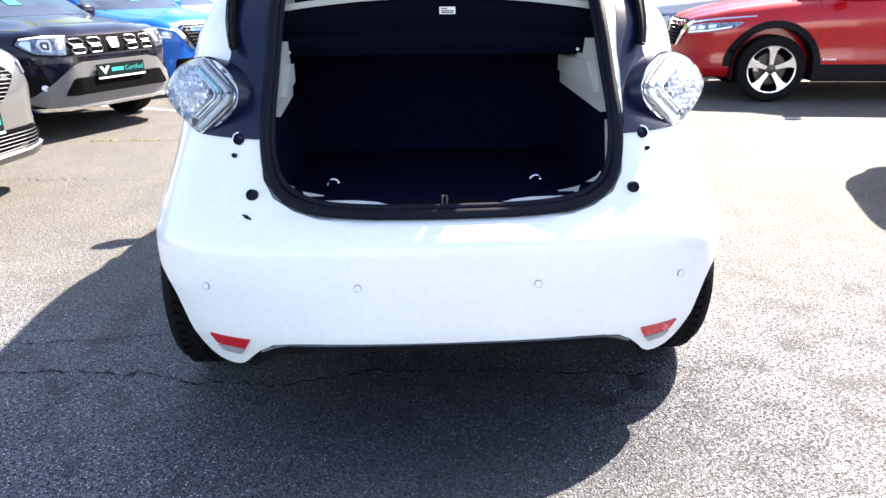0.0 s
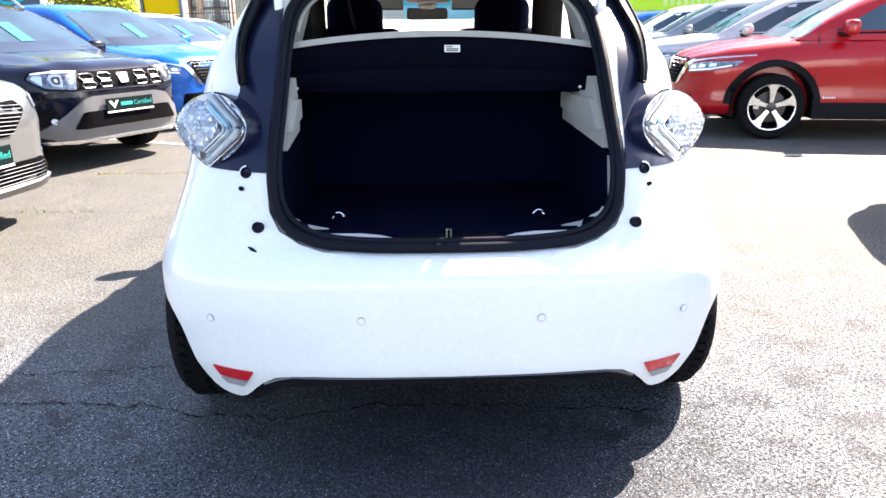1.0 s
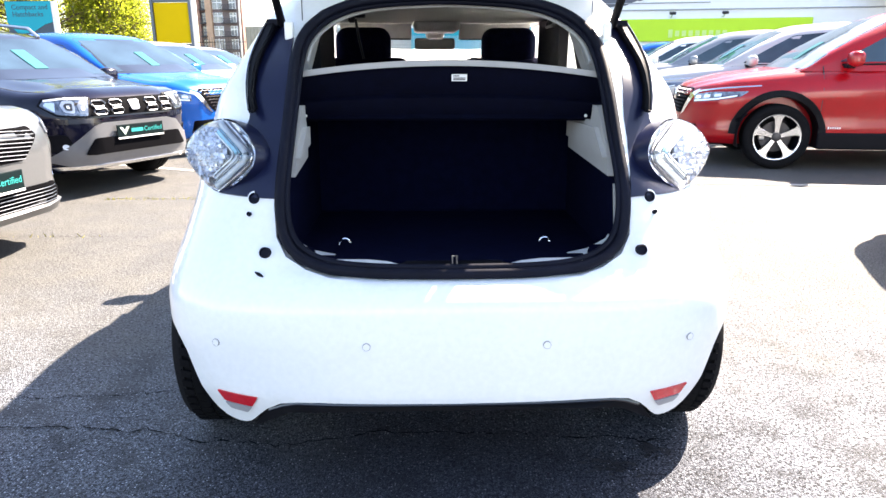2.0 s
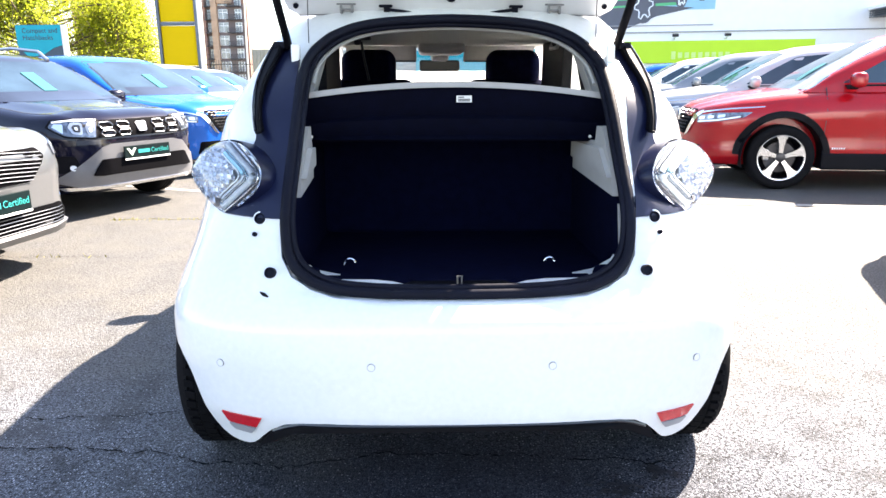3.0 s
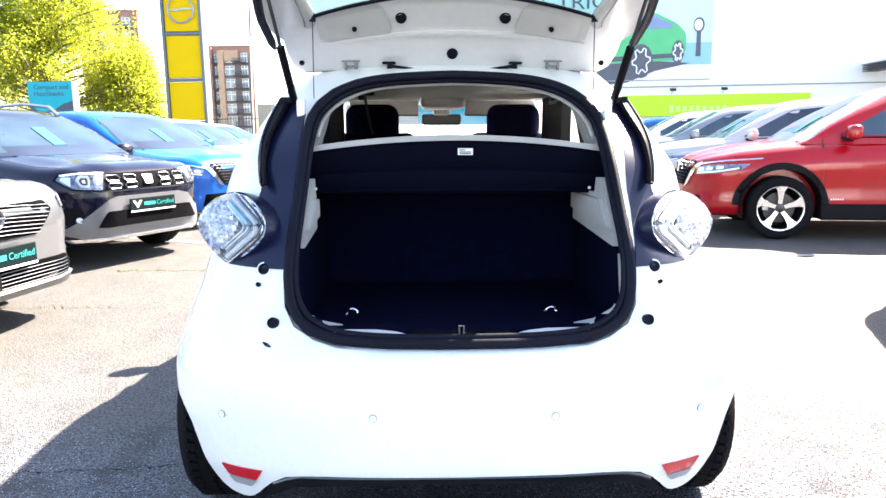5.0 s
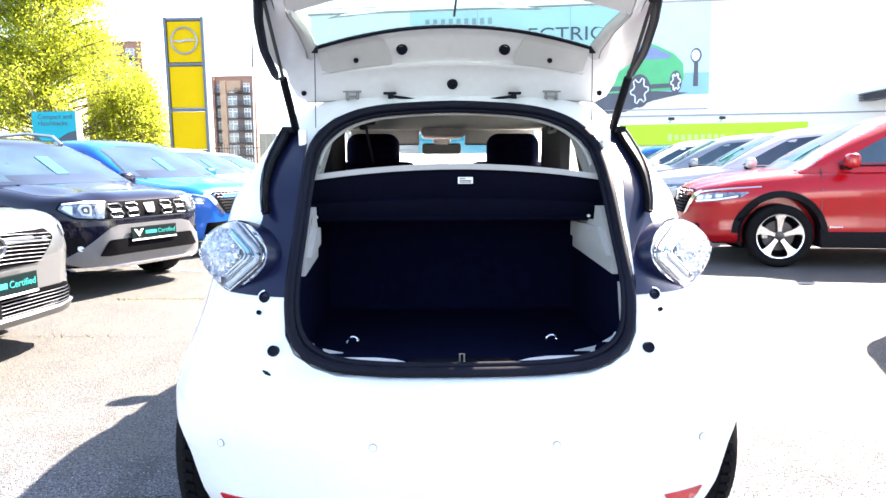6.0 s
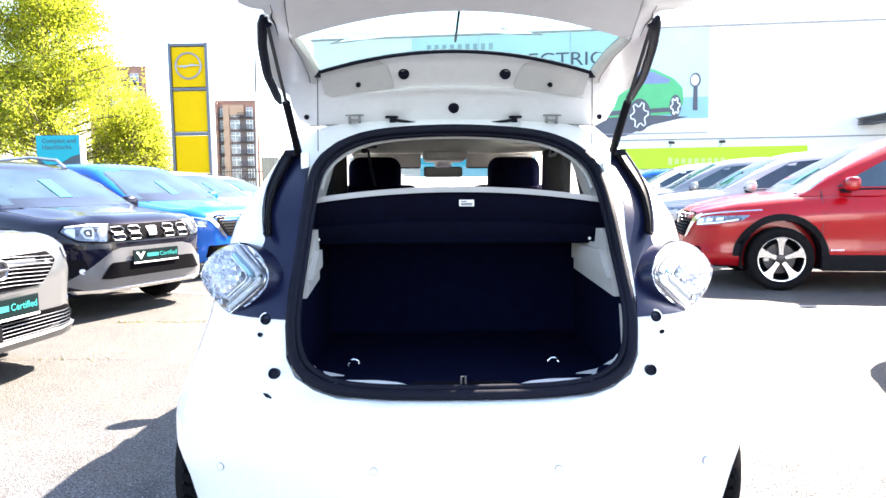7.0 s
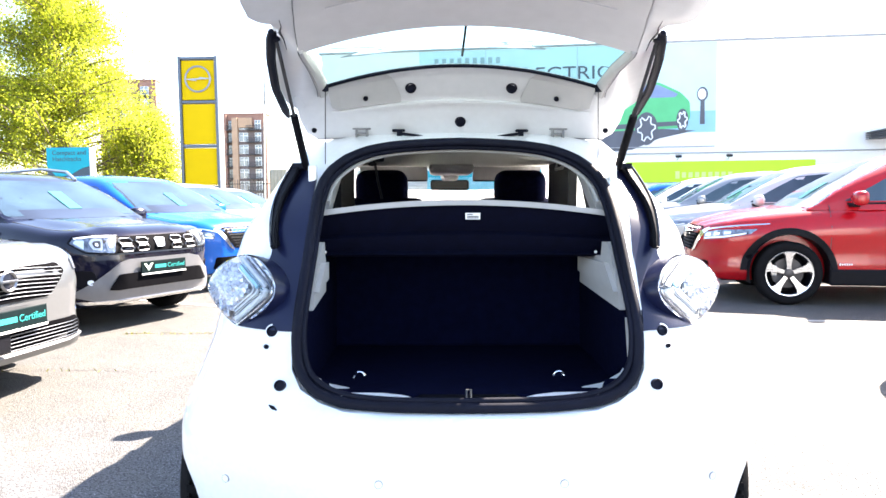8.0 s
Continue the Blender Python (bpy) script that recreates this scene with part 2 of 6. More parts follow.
def tube(points, radius, sides=8, closed=False):
    """A round bar along a line of points; radius may be one per point."""
    bm = bmesh.new()
    pts = [Vector(p) for p in points]
    n = len(pts)
    rings = []
    for i, p in enumerate(pts):
        a = pts[(i - 1) % n] if closed or i else p
        b = pts[(i + 1) % n] if closed or i < n - 1 else p
        d = (b - a).normalized()
        up = Vector((0.01, 1, 0.02)) if closed else (Vector((0, 0, 1)) if abs(d.z) < 0.9 else Vector((0, 1, 0)))
        if closed and abs(d.y) > 0.95:
            up = Vector((0, 0.02, 1))
        u = d.cross(up).normalized()
        v = u.cross(d)
        r = radius[i] if isinstance(radius, (list, tuple)) else radius
        rings.append([bm.verts.new(p + r * (math.cos(2 * math.pi * k / sides) * u + math.sin(2 * math.pi * k / sides) * v)) for k in range(sides)])
    for i in range(n if closed else n - 1):
        p, q = rings[i], rings[(i + 1) % n]
        for k in range(sides):
            bm.faces.new((p[k], p[(k + 1) % sides], q[(k + 1) % sides], q[k]))
    if not closed:
        bm.faces.new(rings[0])
        bm.faces.new(rings[-1])
    return bm


def prism(poly, depth, to3):
    """A plate: a 2D outline pushed through depth; to3(u, v, d) gives the place."""
    bm = bmesh.new()
    a = [bm.verts.new(to3(u, v, 0.0)) for u, v in poly]
    b = [bm.verts.new(to3(u, v, depth)) for u, v in poly]
    bm.faces.new(a)
    bm.faces.new(b[::-1])
    for i in range(len(poly)):
        j = (i + 1) % len(poly)
        bm.faces.new((a[i], a[j], b[j], b[i]))
    return bm


def rounded(poly, r=0.25, steps=3):
    """An outline with its corners cut round: r is the share of the shorter side."""
    out = []
    n = len(poly)
    for i in range(n):
        p, a, b = Vector(poly[i]), Vector(poly[i - 1]), Vector(poly[(i + 1) % n])
        k = r * min((a - p).length, (b - p).length)
        s, e = p + (a - p).normalized() * k, p + (b - p).normalized() * k
        for j in range(steps + 1):
            t = j / steps
            out.append(tuple((1 - t) ** 2 * s + 2 * t * (1 - t) * p + t * t * e))
    return out


def loft(rings, closed=True, caps=True):
    bm = bmesh.new()
    vs = [[bm.verts.new(p) for p in ring] for ring in rings]
    n = len(rings[0])
    for p, q in zip(vs, vs[1:]):
        for k in range(n if closed else n - 1):
            bm.faces.new((p[k], p[(k + 1) % n], q[(k + 1) % n], q[k]))
    if caps:
        bm.faces.new(vs[0])
        bm.faces.new(vs[-1])
    bmesh.ops.remove_doubles(bm, verts=bm.verts, dist=1e-5)
    bmesh.ops.recalc_face_normals(bm, faces=bm.faces)
    return bm


def patch(tree, poly, u, v, way, off=0.006, cell=0.06, sink=0.012, base=(0, 0, 0)):
    """A panel that lies on a curved body: a 2D outline in the axes u and v, cast along way on to the body and laid off proud of it."""
    u, v, way, base = Vector(u), Vector(v), Vector(way).normalized(), Vector(base)
    bm = bmesh.new()
    bm.faces.new([bm.verts.new((a, b, 0)) for a, b in poly])
    for axis in (0, 1):
        lo, hi = min(p[axis] for p in poly), max(p[axis] for p in poly)
        n = max(1, int((hi - lo) / cell))
        for i in range(1, n):
            co = [0, 0, 0]
            co[axis] = lo + (hi - lo) * i / n
            no = (1, 0, 0) if axis == 0 else (0, 1, 0)
            bmesh.ops.bisect_plane(bm, geom=bm.verts[:] + bm.edges[:] + bm.faces[:], plane_co=co, plane_no=no)
    bmesh.ops.triangulate(bm, faces=[f for f in bm.faces if len(f.verts) > 4])
    low = {}
    lost = []
    for w in bm.verts:
        start = base + u * w.co.x + v * w.co.y - way * 6
        hit, normal, _, _ = tree.ray_cast(start, way)
        if hit is None:
            lost.append(w)
            continue
        if normal.dot(way) > 0:
            normal = -normal
        w.co, low[w] = hit + normal * off, hit - normal * sink
    if lost:
        bmesh.ops.delete(bm, geom=lost, context="VERTS")
    rim = [e for e in bm.edges if e.is_boundary]
    made = {}
    for e in rim:
        for w in e.verts:
            if w not in made:
                made[w] = bm.verts.new(low[w])
    for e in rim:
        a, b = e.verts
        bm.faces.new((a, b, made[b], made[a]))
    return bm


def tree_of(bm):
    from mathutils.bvhtree import BVHTree
    return BVHTree.FromBMesh(bm)


def carve(ob, cutters):
    """Cuts the meshes out of ob for good."""
    made = []
    for bm in cutters:
        bmesh.ops.recalc_face_normals(bm, faces=bm.faces)
        me = bpy.data.meshes.new("cut")
        bm.to_mesh(me)
        bm.free()
        c = new("cut", me)
        c.parent = ob.parent
        made.append(c)
        mod = ob.modifiers.new("cut", "BOOLEAN")
        mod.operation, mod.object, mod.solver = "DIFFERENCE", c, "EXACT"
    deps = bpy.context.evaluated_depsgraph_get()
    deps.update()
    me = bpy.data.meshes.new_from_object(ob.evaluated_get(deps))
    ob.modifiers.clear()
    ob.data = me
    for c in made:
        bpy.data.objects.remove(c)
    me.polygons.foreach_set("use_smooth", [True] * len(me.polygons))
    me.set_sharp_from_angle(angle=radians(35))
    return ob


def words(name, text, size, material, parent, m, depth=0.002, label="", align="LEFT", squeeze=1.0):
    cu = bpy.data.curves.new(name, "FONT")
    cu.body, cu.size, cu.extrude, cu.align_x = text, size, depth, align
    ob = new("tmp_text", cu)
    deps = bpy.context.evaluated_depsgraph_get()
    deps.update()
    me = bpy.data.meshes.new_from_object(ob.evaluated_get(deps))
    bpy.data.objects.remove(ob)
    me.transform(Matrix.Diagonal((squeeze, 1, 1, 1)))
    me.materials.clear()
    me.materials.append(material)
    t = new(name, me)
    t.parent = parent
    t.matrix_basis = m
    return tagged(t, label)


def smooth_curve(xs, ys, at, passes=3):
    fine = np.linspace(min(xs), max(xs), 160)
    order = np.argsort(xs)
    vals = np.interp(fine, np.array(xs)[order], np.array(ys)[order])
    for _ in range(passes):
        vals[1:-1] = (vals[:-2] + 2 * vals[1:-1] + vals[2:]) / 4
    return np.interp(at, fine, vals)


# ---- ground ----
bm = bmesh.new()
bmesh.ops.create_grid(bm, x_segments=2, y_segments=2, size=600)
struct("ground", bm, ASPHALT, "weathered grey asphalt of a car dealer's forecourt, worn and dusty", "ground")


# ---- the white hatchback, its tailgate up ----
TAIL_Z = [0.20, 0.30, 0.45, 0.55, 0.65, 0.75, 0.85, 1.00, 1.15, 1.30, 1.39, 1.44, 1.48, 1.50]
TAIL_Y = [0.035, 0.005, 0.00, 0.005, 0.04, 0.09, 0.155, 0.27, 0.40, 0.58, 0.76, 0.95, 1.20, 1.60]
NOSE_Z = [0.20, 0.40, 0.60, 0.75, 0.85, 0.95, 1.02, 1.10, 1.25, 1.40, 1.48, 1.50]
NOSE_Y = [3.95, 4.06, 4.07, 4.00, 3.75, 3.35, 3.10, 2.95, 2.65, 2.30, 2.00, 1.80]
SIDE_Z = [0.20, 0.30, 0.45, 0.55, 0.60, 0.67, 0.75, 0.85, 0.90, 0.94, 0.98, 1.02, 1.06, 1.10, 1.16, 1.22, 1.30, 1.38, 1.44, 1.48, 1.50]
SIDE_W = [0.775, 0.800, 0.822, 0.824, 0.816, 0.800, 0.787, 0.778, 0.774, 0.768, 0.752, 0.728, 0.700, 0.674, 0.645, 0.618, 0.580, 0.538, 0.49, 0.42, 0.30]
APERTURE = [(0.0, 0.608), (0.20, 0.609), (0.330, 0.616), (0.396, 0.632), (0.448, 0.662), (0.475, 0.708), (0.482, 0.787), (0.479, 0.860), (0.475, 0.940),
            (0.470, 1.020), (0.467, 1.085), (0.465, 1.160), (0.460, 1.225), (0.438, 1.268), (0.390, 1.312), (0.320, 1.345), (0.221, 1.364), (0.0, 1.377)]


def eased(zs, vals, passes=10):
    fine = np.linspace(0.2, 1.5, 261)
    out = np.interp(fine, zs, vals)
    for _ in range(passes):
        out[1:-1] = (out[:-2] + 2 * out[1:-1] + out[2:]) / 4
    return lambda z: float(np.interp(z, fine, out))


tail_y, side_w = eased(TAIL_Z, TAIL_Y), eased(SIDE_Z, SIDE_W)


def step(a, b, x):
    t = min(1.0, max(0.0, (x - a) / (b - a)))
    return t * t * (3 - 2 * t)


def corner(z):
    """Depth and squareness of the tail's corner at height z."""
    k = step(0.5, 0.8, z)
    return 0.43 + 0.12 * k - 0.31 * step(0.94, 1.10, z), 3.2 - 0.5 * k


def hatch_skin_y(x, z):
    """Where the car's tail stands at height z and half width x."""
    s = min(1.0, abs(x) / side_w(z))
    ledge = 0.06 * step(0.57, 0.635, z) * (1 - step(0.70, 0.85, z)) * (1 - step(0.40, 0.62, abs(x)))
    c, n = corner(z)
    return tail_y(z) + c * (1 - (1 - s ** n) ** (1 / n)) + ledge


def mirror_half(half):
    """A whole outline from the half with x from 0 up and back to 0."""
    return list(half) + [(-x, z) for x, z in reversed(half) if x > 0]


def hatch_rings():
    rings = []
    for z in np.unique(np.r_[np.linspace(0.2, 1.44, 64), 1.46, 1.48, 1.49, 1.5]):
        yf, w = float(np.interp(z, NOSE_Z, NOSE_Y)), side_w(z)
        n = corner(z)[1]
        ring = []
        for i in range(41):
            a = math.pi * i / 40
            x = -w * math.copysign(abs(math.cos(a)) ** (2 / n), math.cos(a))
            ring.append((x, hatch_skin_y(x, z), z))
        yr = tail_y(z)
        for i in range(25):
            a = math.pi * i / 24
            cf = min(1.0, (yf - yr) / 3)
            ring.append((w * (1 + 0.085 * step(0.95, 1.12, z)) * math.copysign(abs(math.cos(a)) ** (2 / 2.6), math.cos(a)), yf - cf + cf * abs(math.sin(a)) ** (2 / 2.6), z))
        rings.append(ring)
    return rings


def cylinder_x(x0, x1, y, z, r, steps=40):
    bm = lathe([(0.0, x0), (r, x0), (r, x1), (0.0, x1)], steps, "X")
    bmesh.ops.translate(bm, vec=(0, y, z), verts=bm.verts)
    return bm


def wheel(parent, m, r, width, rim_material, spokes=5, label="", rim_r=None, name="wheel"):
    """Rim with its tyre, spokes and hub; the outer side looks to -y."""
    rr = rim_r or r - 0.125
    h = width / 2
    w = part(name, lathe([(rr, -h + 0.02), (rr + 0.008, -h + 0.005), (rr - 0.012, -h + 0.015), (rr - 0.03, h - 0.03), (0.05, h - 0.05), (0.0, h - 0.05)], 40), BLACK, parent, label, smooth=True)
    w.matrix_basis = m
    tread = [(rr - 0.002, -h + 0.015), (rr + 0.03, -h + 0.0), (r - 0.05, -h - 0.008), (r - 0.018, -h + 0.006), (r - 0.004, -h + 0.03)]
    for g in (-0.05, 0.0, 0.05):
        tread += [(r, g - 0.012), (r - 0.008, g - 0.008), (r - 0.008, g + 0.008), (r, g + 0.012)]
    tread += [(r - 0.004, h - 0.03), (r - 0.018, h - 0.006), (r - 0.05, h + 0.008), (rr, h - 0.02)]
    part("tyre", lathe(tread, 48), TYRE, w, smooth=True)
    part("rim_edge", lathe([(rr + 0.004, -h + 0.012), (rr + 0.004, -h - 0.002), (rr - 0.016, -h + 0.004), (rr - 0.02, -h + 0.03)], 48), rim_material, w, smooth=True)
    first = None
    for i in range(spokes):
        a = 2 * math.pi * i / spokes + math.pi / 2
        if first is None:
            to3 = lambda u, v, d: (u, -h + 0.012 + d + 0.018 * (1 - v / rr), v)
            bm = join(prism([(-0.060, rr - 0.006), (-0.006, rr - 0.006), (-0.003, 0.045), (-0.026, 0.045), (-0.036, rr * 0.6)], 0.03, to3),
                      prism([(0.006, rr - 0.006), (0.060, rr - 0.006), (0.036, rr * 0.6), (0.026, 0.045), (0.003, 0.045)], 0.03, to3))
            first = part("spoke", bm, rim_material, w)
            first.matrix_basis = pose(0, 0, 0, 0, 90 - math.degrees(a), 0)
        else:
            again(first, pose(0, 0, 0, 0, 90 - math.degrees(a), 0))
    part("hub", lathe([(0.0, -h + 0.016), (0.03, -h + 0.017), (0.055, -h + 0.024), (0.06, -h + 0.06)], 20), DARK_METAL, w, smooth=True)
    part("brake_disc", lathe([(0.05, -h + 0.075), (rr * 0.72, -h + 0.075), (rr * 0.72, -h + 0.09)], 32), DARK_METAL, w)
    return w


def tread_blocks(r):
    """Slanted rubber blocks round a tyre, in four rows."""
    bm = bmesh.new()
    for row, y0 in enumerate((-0.054, -0.018, 0.018, 0.054)):
        for k in range(56):
            a0 = 2 * math.pi * (k + 0.5 * (row % 2)) / 56
            ends = []
            for dy, skew in ((-0.014, -0.010), (0.014, 0.010)):
                low = 0.006 if abs(y0 + dy) > 0.085 else 0.0
                for da, dr in ((-0.036, -0.008), (0.036, -0.008), (0.036, 0.0012 - low), (-0.036, 0.0012 - low)):
                    a = a0 + da + skew
                    ends.append(bm.verts.new(((r + dr) * math.sin(a), y0 + dy, (r + dr) * math.cos(a))))
            for q in ((0, 1, 2, 3), (7, 6, 5, 4), (3, 2, 6, 7), (0, 3, 7, 4), (1, 5, 6, 2)):
                bm.faces.new([ends[i] for i in q])
    bmesh.ops.recalc_face_normals(bm, faces=bm.faces)
    return bm


HATCH = thing("hatchback_car", "white electric hatchback with its tailgate open on the forecourt", "car", pose(0.010, 0, -0.004, 0, 0.6, 2.26))
hatch_shape = loft(hatch_rings())
HATCH_TREE = tree_of(hatch_shape)
hatch_body = part("body", hatch_shape, WHITE, HATCH, "glossy white painted body")
full_aperture = mirror_half(APERTURE)
side_glass = [[(0.94, 1.08), (1.12, 1.29), (1.36, 1.335), (1.38, 1.05)], [(1.90, 1.03), (1.88, 1.335), (2.20, 1.32), (2.72, 1.04)]]
screen_hole = [(-0.515, 1.063), (0.515, 1.063), (0.447, 1.338), (-0.447, 1.338)]
notch = [(0.580, 0.05), (0.577, 0.200), (0.562, 0.206), (0.548, 0.218), (0.530, 0.238), (0.505, 0.262), (0.467, 0.284), (0.42, 0.291), (0.36, 0.293), (0.0, 0.290)]
flank = [(0.586, 0.05), (0.588, 0.199), (0.610, 0.202), (0.632, 0.210), (0.655, 0.227), (0.676, 0.254), (0.695, 0.290), (0.715, 0.340), (0.735, 0.395), (0.765, 0.440), (0.795, 0.470), (0.83, 0.490), (1.0, 0.50), (1.0, 0.05)]
cuts = [prism(screen_hole, 1.9, lambda u, v, d: (u, 2.0 + d, v)),
        prism(full_aperture, 1.2, lambda u, v, d: (u, d - 0.2, v)),
        box(0.98, 0.73, 0.40, (0, 0.665, 0.805), 0.03),
        box(0.972, 0.32, 0.42, (0, 0.91, 1.10), 0.03),
        box(1.06, 2.0, 0.86, (0, 1.80, 0.925), 0.05),
        prism([(-x, z) for x, z in notch] + [(x, z) for x, z in reversed(notch[:-1])], 3.8, lambda u, v, d: (u, d - 0.1, v)),
        prism(flank, 0.6, lambda u, v, d: (u, d - 0.1, v)), prism([(-x, z) for x, z in flank], 0.6, lambda u, v, d: (u, d - 0.1, v))]
for poly in side_glass:
    cuts.append(prism(poly, 2.0, lambda u, v, d: (d - 1.0, u, v)))
for y in (0.55, 3.12):
    cuts += [cylinder_x(0.555, 1.0, y, 0.315, 0.35), cylinder_x(-1.0, -0.555, y, 0.315, 0.35)]
carve(hatch_body, cuts[5:] + cuts[:5])
LEFT, RIGHT = -1, 1
for sx in (LEFT, RIGHT):
    for y in (0.55, 3.12):
        m = pose(sx * 0.726, y, 0.31, 0, 0, 90 if sx > 0 else -90)
        made = wheel(HATCH, m, 0.31, 0.195, ALLOY, label="alloy wheel with worn black tyre")
        if y < 1:
            part("tread", tread_blocks(0.31), TYRE, made)
        liner = lathe([(0.348, 0.0), (0.348, 0.16), (0.0, 0.16)], 32, "X")
        if sx > 0:
            bmesh.ops.scale(liner, vec=(-1, 1, 1), verts=liner.verts)
        bmesh.ops.translate(liner, vec=(sx * 0.720, y, 0.315), verts=liner.verts)
        bmesh.ops.bisect_plane(liner, geom=liner.verts[:] + liner.edges[:] + liner.faces[:], plane_co=(0, 0, 0.19), plane_no=(0, 0, 1), clear_inner=True)
        part("arch_liner", liner, BLACK, HATCH)

# underside and the black lower lip of the bumper
part("underbody", box(1.10, 3.4, 0.05, (0, 2.05, 0.26), 0.02), BLACK, HATCH)
lip = [(-0.545, 0.205), (-0.510, 0.252), (-0.465, 0.276), (-0.38, 0.284), (0.38, 0.284), (0.465, 0.276), (0.510, 0.252), (0.545, 0.205),
       (0.50, 0.226), (0.45, 0.252), (0.36, 0.258), (-0.36, 0.258), (-0.45, 0.252), (-0.50, 0.226)]
part("lower_lip", prism(lip, 0.12, lambda u, v, d: (u, hatch_skin_y(u, 0.29) + 0.012 + d, v)), BLACK, HATCH, "matt black lower bumper lip")
part("lip_roll", tube([(x, hatch_skin_y(x, 0.29) + 0.012, 0.283 - 0.4 * max(0, abs(x) - 0.44)) for x in np.linspace(-0.50, 0.50, 27)], 0.0065, 8), GLOSS_BLACK, HATCH, smooth=True)
part("rear_valance", box(1.12, 0.05, 0.16, (0, 0.30, 0.20), 0.02), BLACK, HATCH)
part("exhaust_shield", box(0.9, 0.3, 0.02, (0, 0.36, 0.19), 0.008), BLACK, HATCH)

U, V, WAY = (1, 0, 0), (0, 0, 1), (0, 1, 0)
for sx in (LEFT, RIGHT):
    flip = lambda poly: [(sx * a, b) for a, b in poly]
    refl = part("reflector", patch(HATCH_TREE, rounded(flip([(0.526, 0.299), (0.643, 0.304), (0.625, 0.272), (0.545, 0.266)]), 0.10), U, V, WAY, 0.004, 0.03), RED_LENS, HATCH, "red bumper reflector")
    part("reflector_base", patch(HATCH_TREE, rounded(flip([(0.546, 0.264), (0.624, 0.270), (0.608, 0.250), (0.560, 0.245)]), 0.2), U, V, WAY, 0.0065, 0.03), mat("grey_reflector", (0.3, 0.3, 0.32), 0.3, vary=0.1), refl)
    # parking sensors: a disc in a thin dark ring
    for ax, az in ((0.232, 0.457), (0.630, 0.448)):
        c = (sx * ax, hatch_skin_y(ax, az), az)
        slope = 0.0 if ax < 0.4 else 0.42 * sx
        sensor = part("parking_sensor", lathe([(0.0, -0.003), (0.0092, -0.003), (0.0092, 0.004)], 20), WHITE, HATCH, smooth=False)
        sensor.matrix_basis = pose(*c, 0, 0, math.degrees(slope))
        part("ring", lathe([(0.0092, 0.002), (0.0093, -0.0032), (0.0102, -0.0032), (0.0105, 0.004)], 24), mat("seam_grey", (0.30, 0.30, 0.31), 0.6), sensor)
    # bungs and screw holes on the rear flange
    for ax, az, r in ((0.501, 0.672, 0.0145), (0.537, 0.802, 0.0145), (0.549, 0.763, 0.006)):
        hy = hatch_skin_y(ax, az)
        b = part("bung", lathe([(0.0, -0.004), (r * 0.75, -0.004), (r * 0.85, -0.009), (r, -0.008), (r * 1.08, 0.012)], 20), RUBBER, HATCH, "black rubber bung", smooth=True)
        b.matrix_basis = pose(sx * ax, hy, az, -22, 0, sx * 14)
        if r > 0.01 and az > 0.7:
            part("seat_ring", lathe([(r * 1.0, 0.006), (r * 1.12, -0.0035), (r * 1.42, -0.003), (r * 1.5, 0.01)], 24), WHITE, b, smooth=True)
    if sx == LEFT:
        scuff = tube([(-0.524, hatch_skin_y(0.524, 0.629) - 0.001, 0.629), (-0.514, hatch_skin_y(0.514, 0.624) - 0.002, 0.624), (-0.502, hatch_skin_y(0.502, 0.618) - 0.001, 0.618)], [0.002, 0.005, 0.002], 6)
        part("bumper_clip", scuff, BLACK, HATCH)
    # dark gloss surround of the tailgate opening
    # left: navy runs over the white flange, its shade painted as colour
    inner = [(0.466, 0.804), (0.466, 0.86), (0.464, 0.96), (0.464, 1.07), (0.464, 1.15), (0.464, 1.225), (0.490, 1.262)]
    # right: the flange stays white, as the sun catches it there
    if sx == RIGHT:
        inner = [(0.478, 0.804), (0.484, 0.885), (0.489, 0.958), (0.486, 1.003), (0.489, 1.05), (0.499, 1.123), (0.500, 1.174), (0.492, 1.235), (0.505, 1.262)]
        part("flange", patch(HATCH_TREE, [(0.466, 0.84), (0.484, 0.86), (0.490, 0.958), (0.488, 1.003), (0.491, 1.05), (0.501, 1.123), (0.502, 1.174), (0.494, 1.235), (0.464, 1.225), (0.464, 1.15), (0.464, 1.07), (0.464, 0.96)], U, V, WAY, 0.004, 0.03), WHITE, HATCH, "white flange beside the seal", smooth=True)
        for a, b in ((0.482, 1.178), (0.487, 1.108)):
            hole = part("pin_hole", lathe([(0.0, -0.0055), (0.0022, -0.0055), (0.0026, 0.004)], 10), INK, HATCH)
            hole.matrix_basis = pose(a, hatch_skin_y(a, b), b, -30)
    outer = [(0.555, 1.268), (0.572, 1.20), (0.576, 1.13), (0.566, 1.05), (0.570, 1.00), (0.60, 0.93), (0.585, 0.87), (0.648, 0.804)]
    surround = part("tail_surround", patch(HATCH_TREE, flip(inner + outer), U, V, WAY, 0.006, 0.03), NAVY_BLACK, HATCH, "dark gloss surround of the tailgate opening", smooth=True)
    # upright fin outside the opening: a hollow black blade with a glossy rear edge
    fin_z = [1.272, 1.24, 1.205, 1.17, 1.13, 1.095, 1.06, 1.028]
    fin_in = [0.522, 0.528, 0.540, 0.551, 0.557, 0.557, 0.554, 0.546]
    fin_out = [0.556, 0.567, 0.577, 0.583, 0.5855, 0.5835, 0.578, 0.569]
    rings, line = [], []
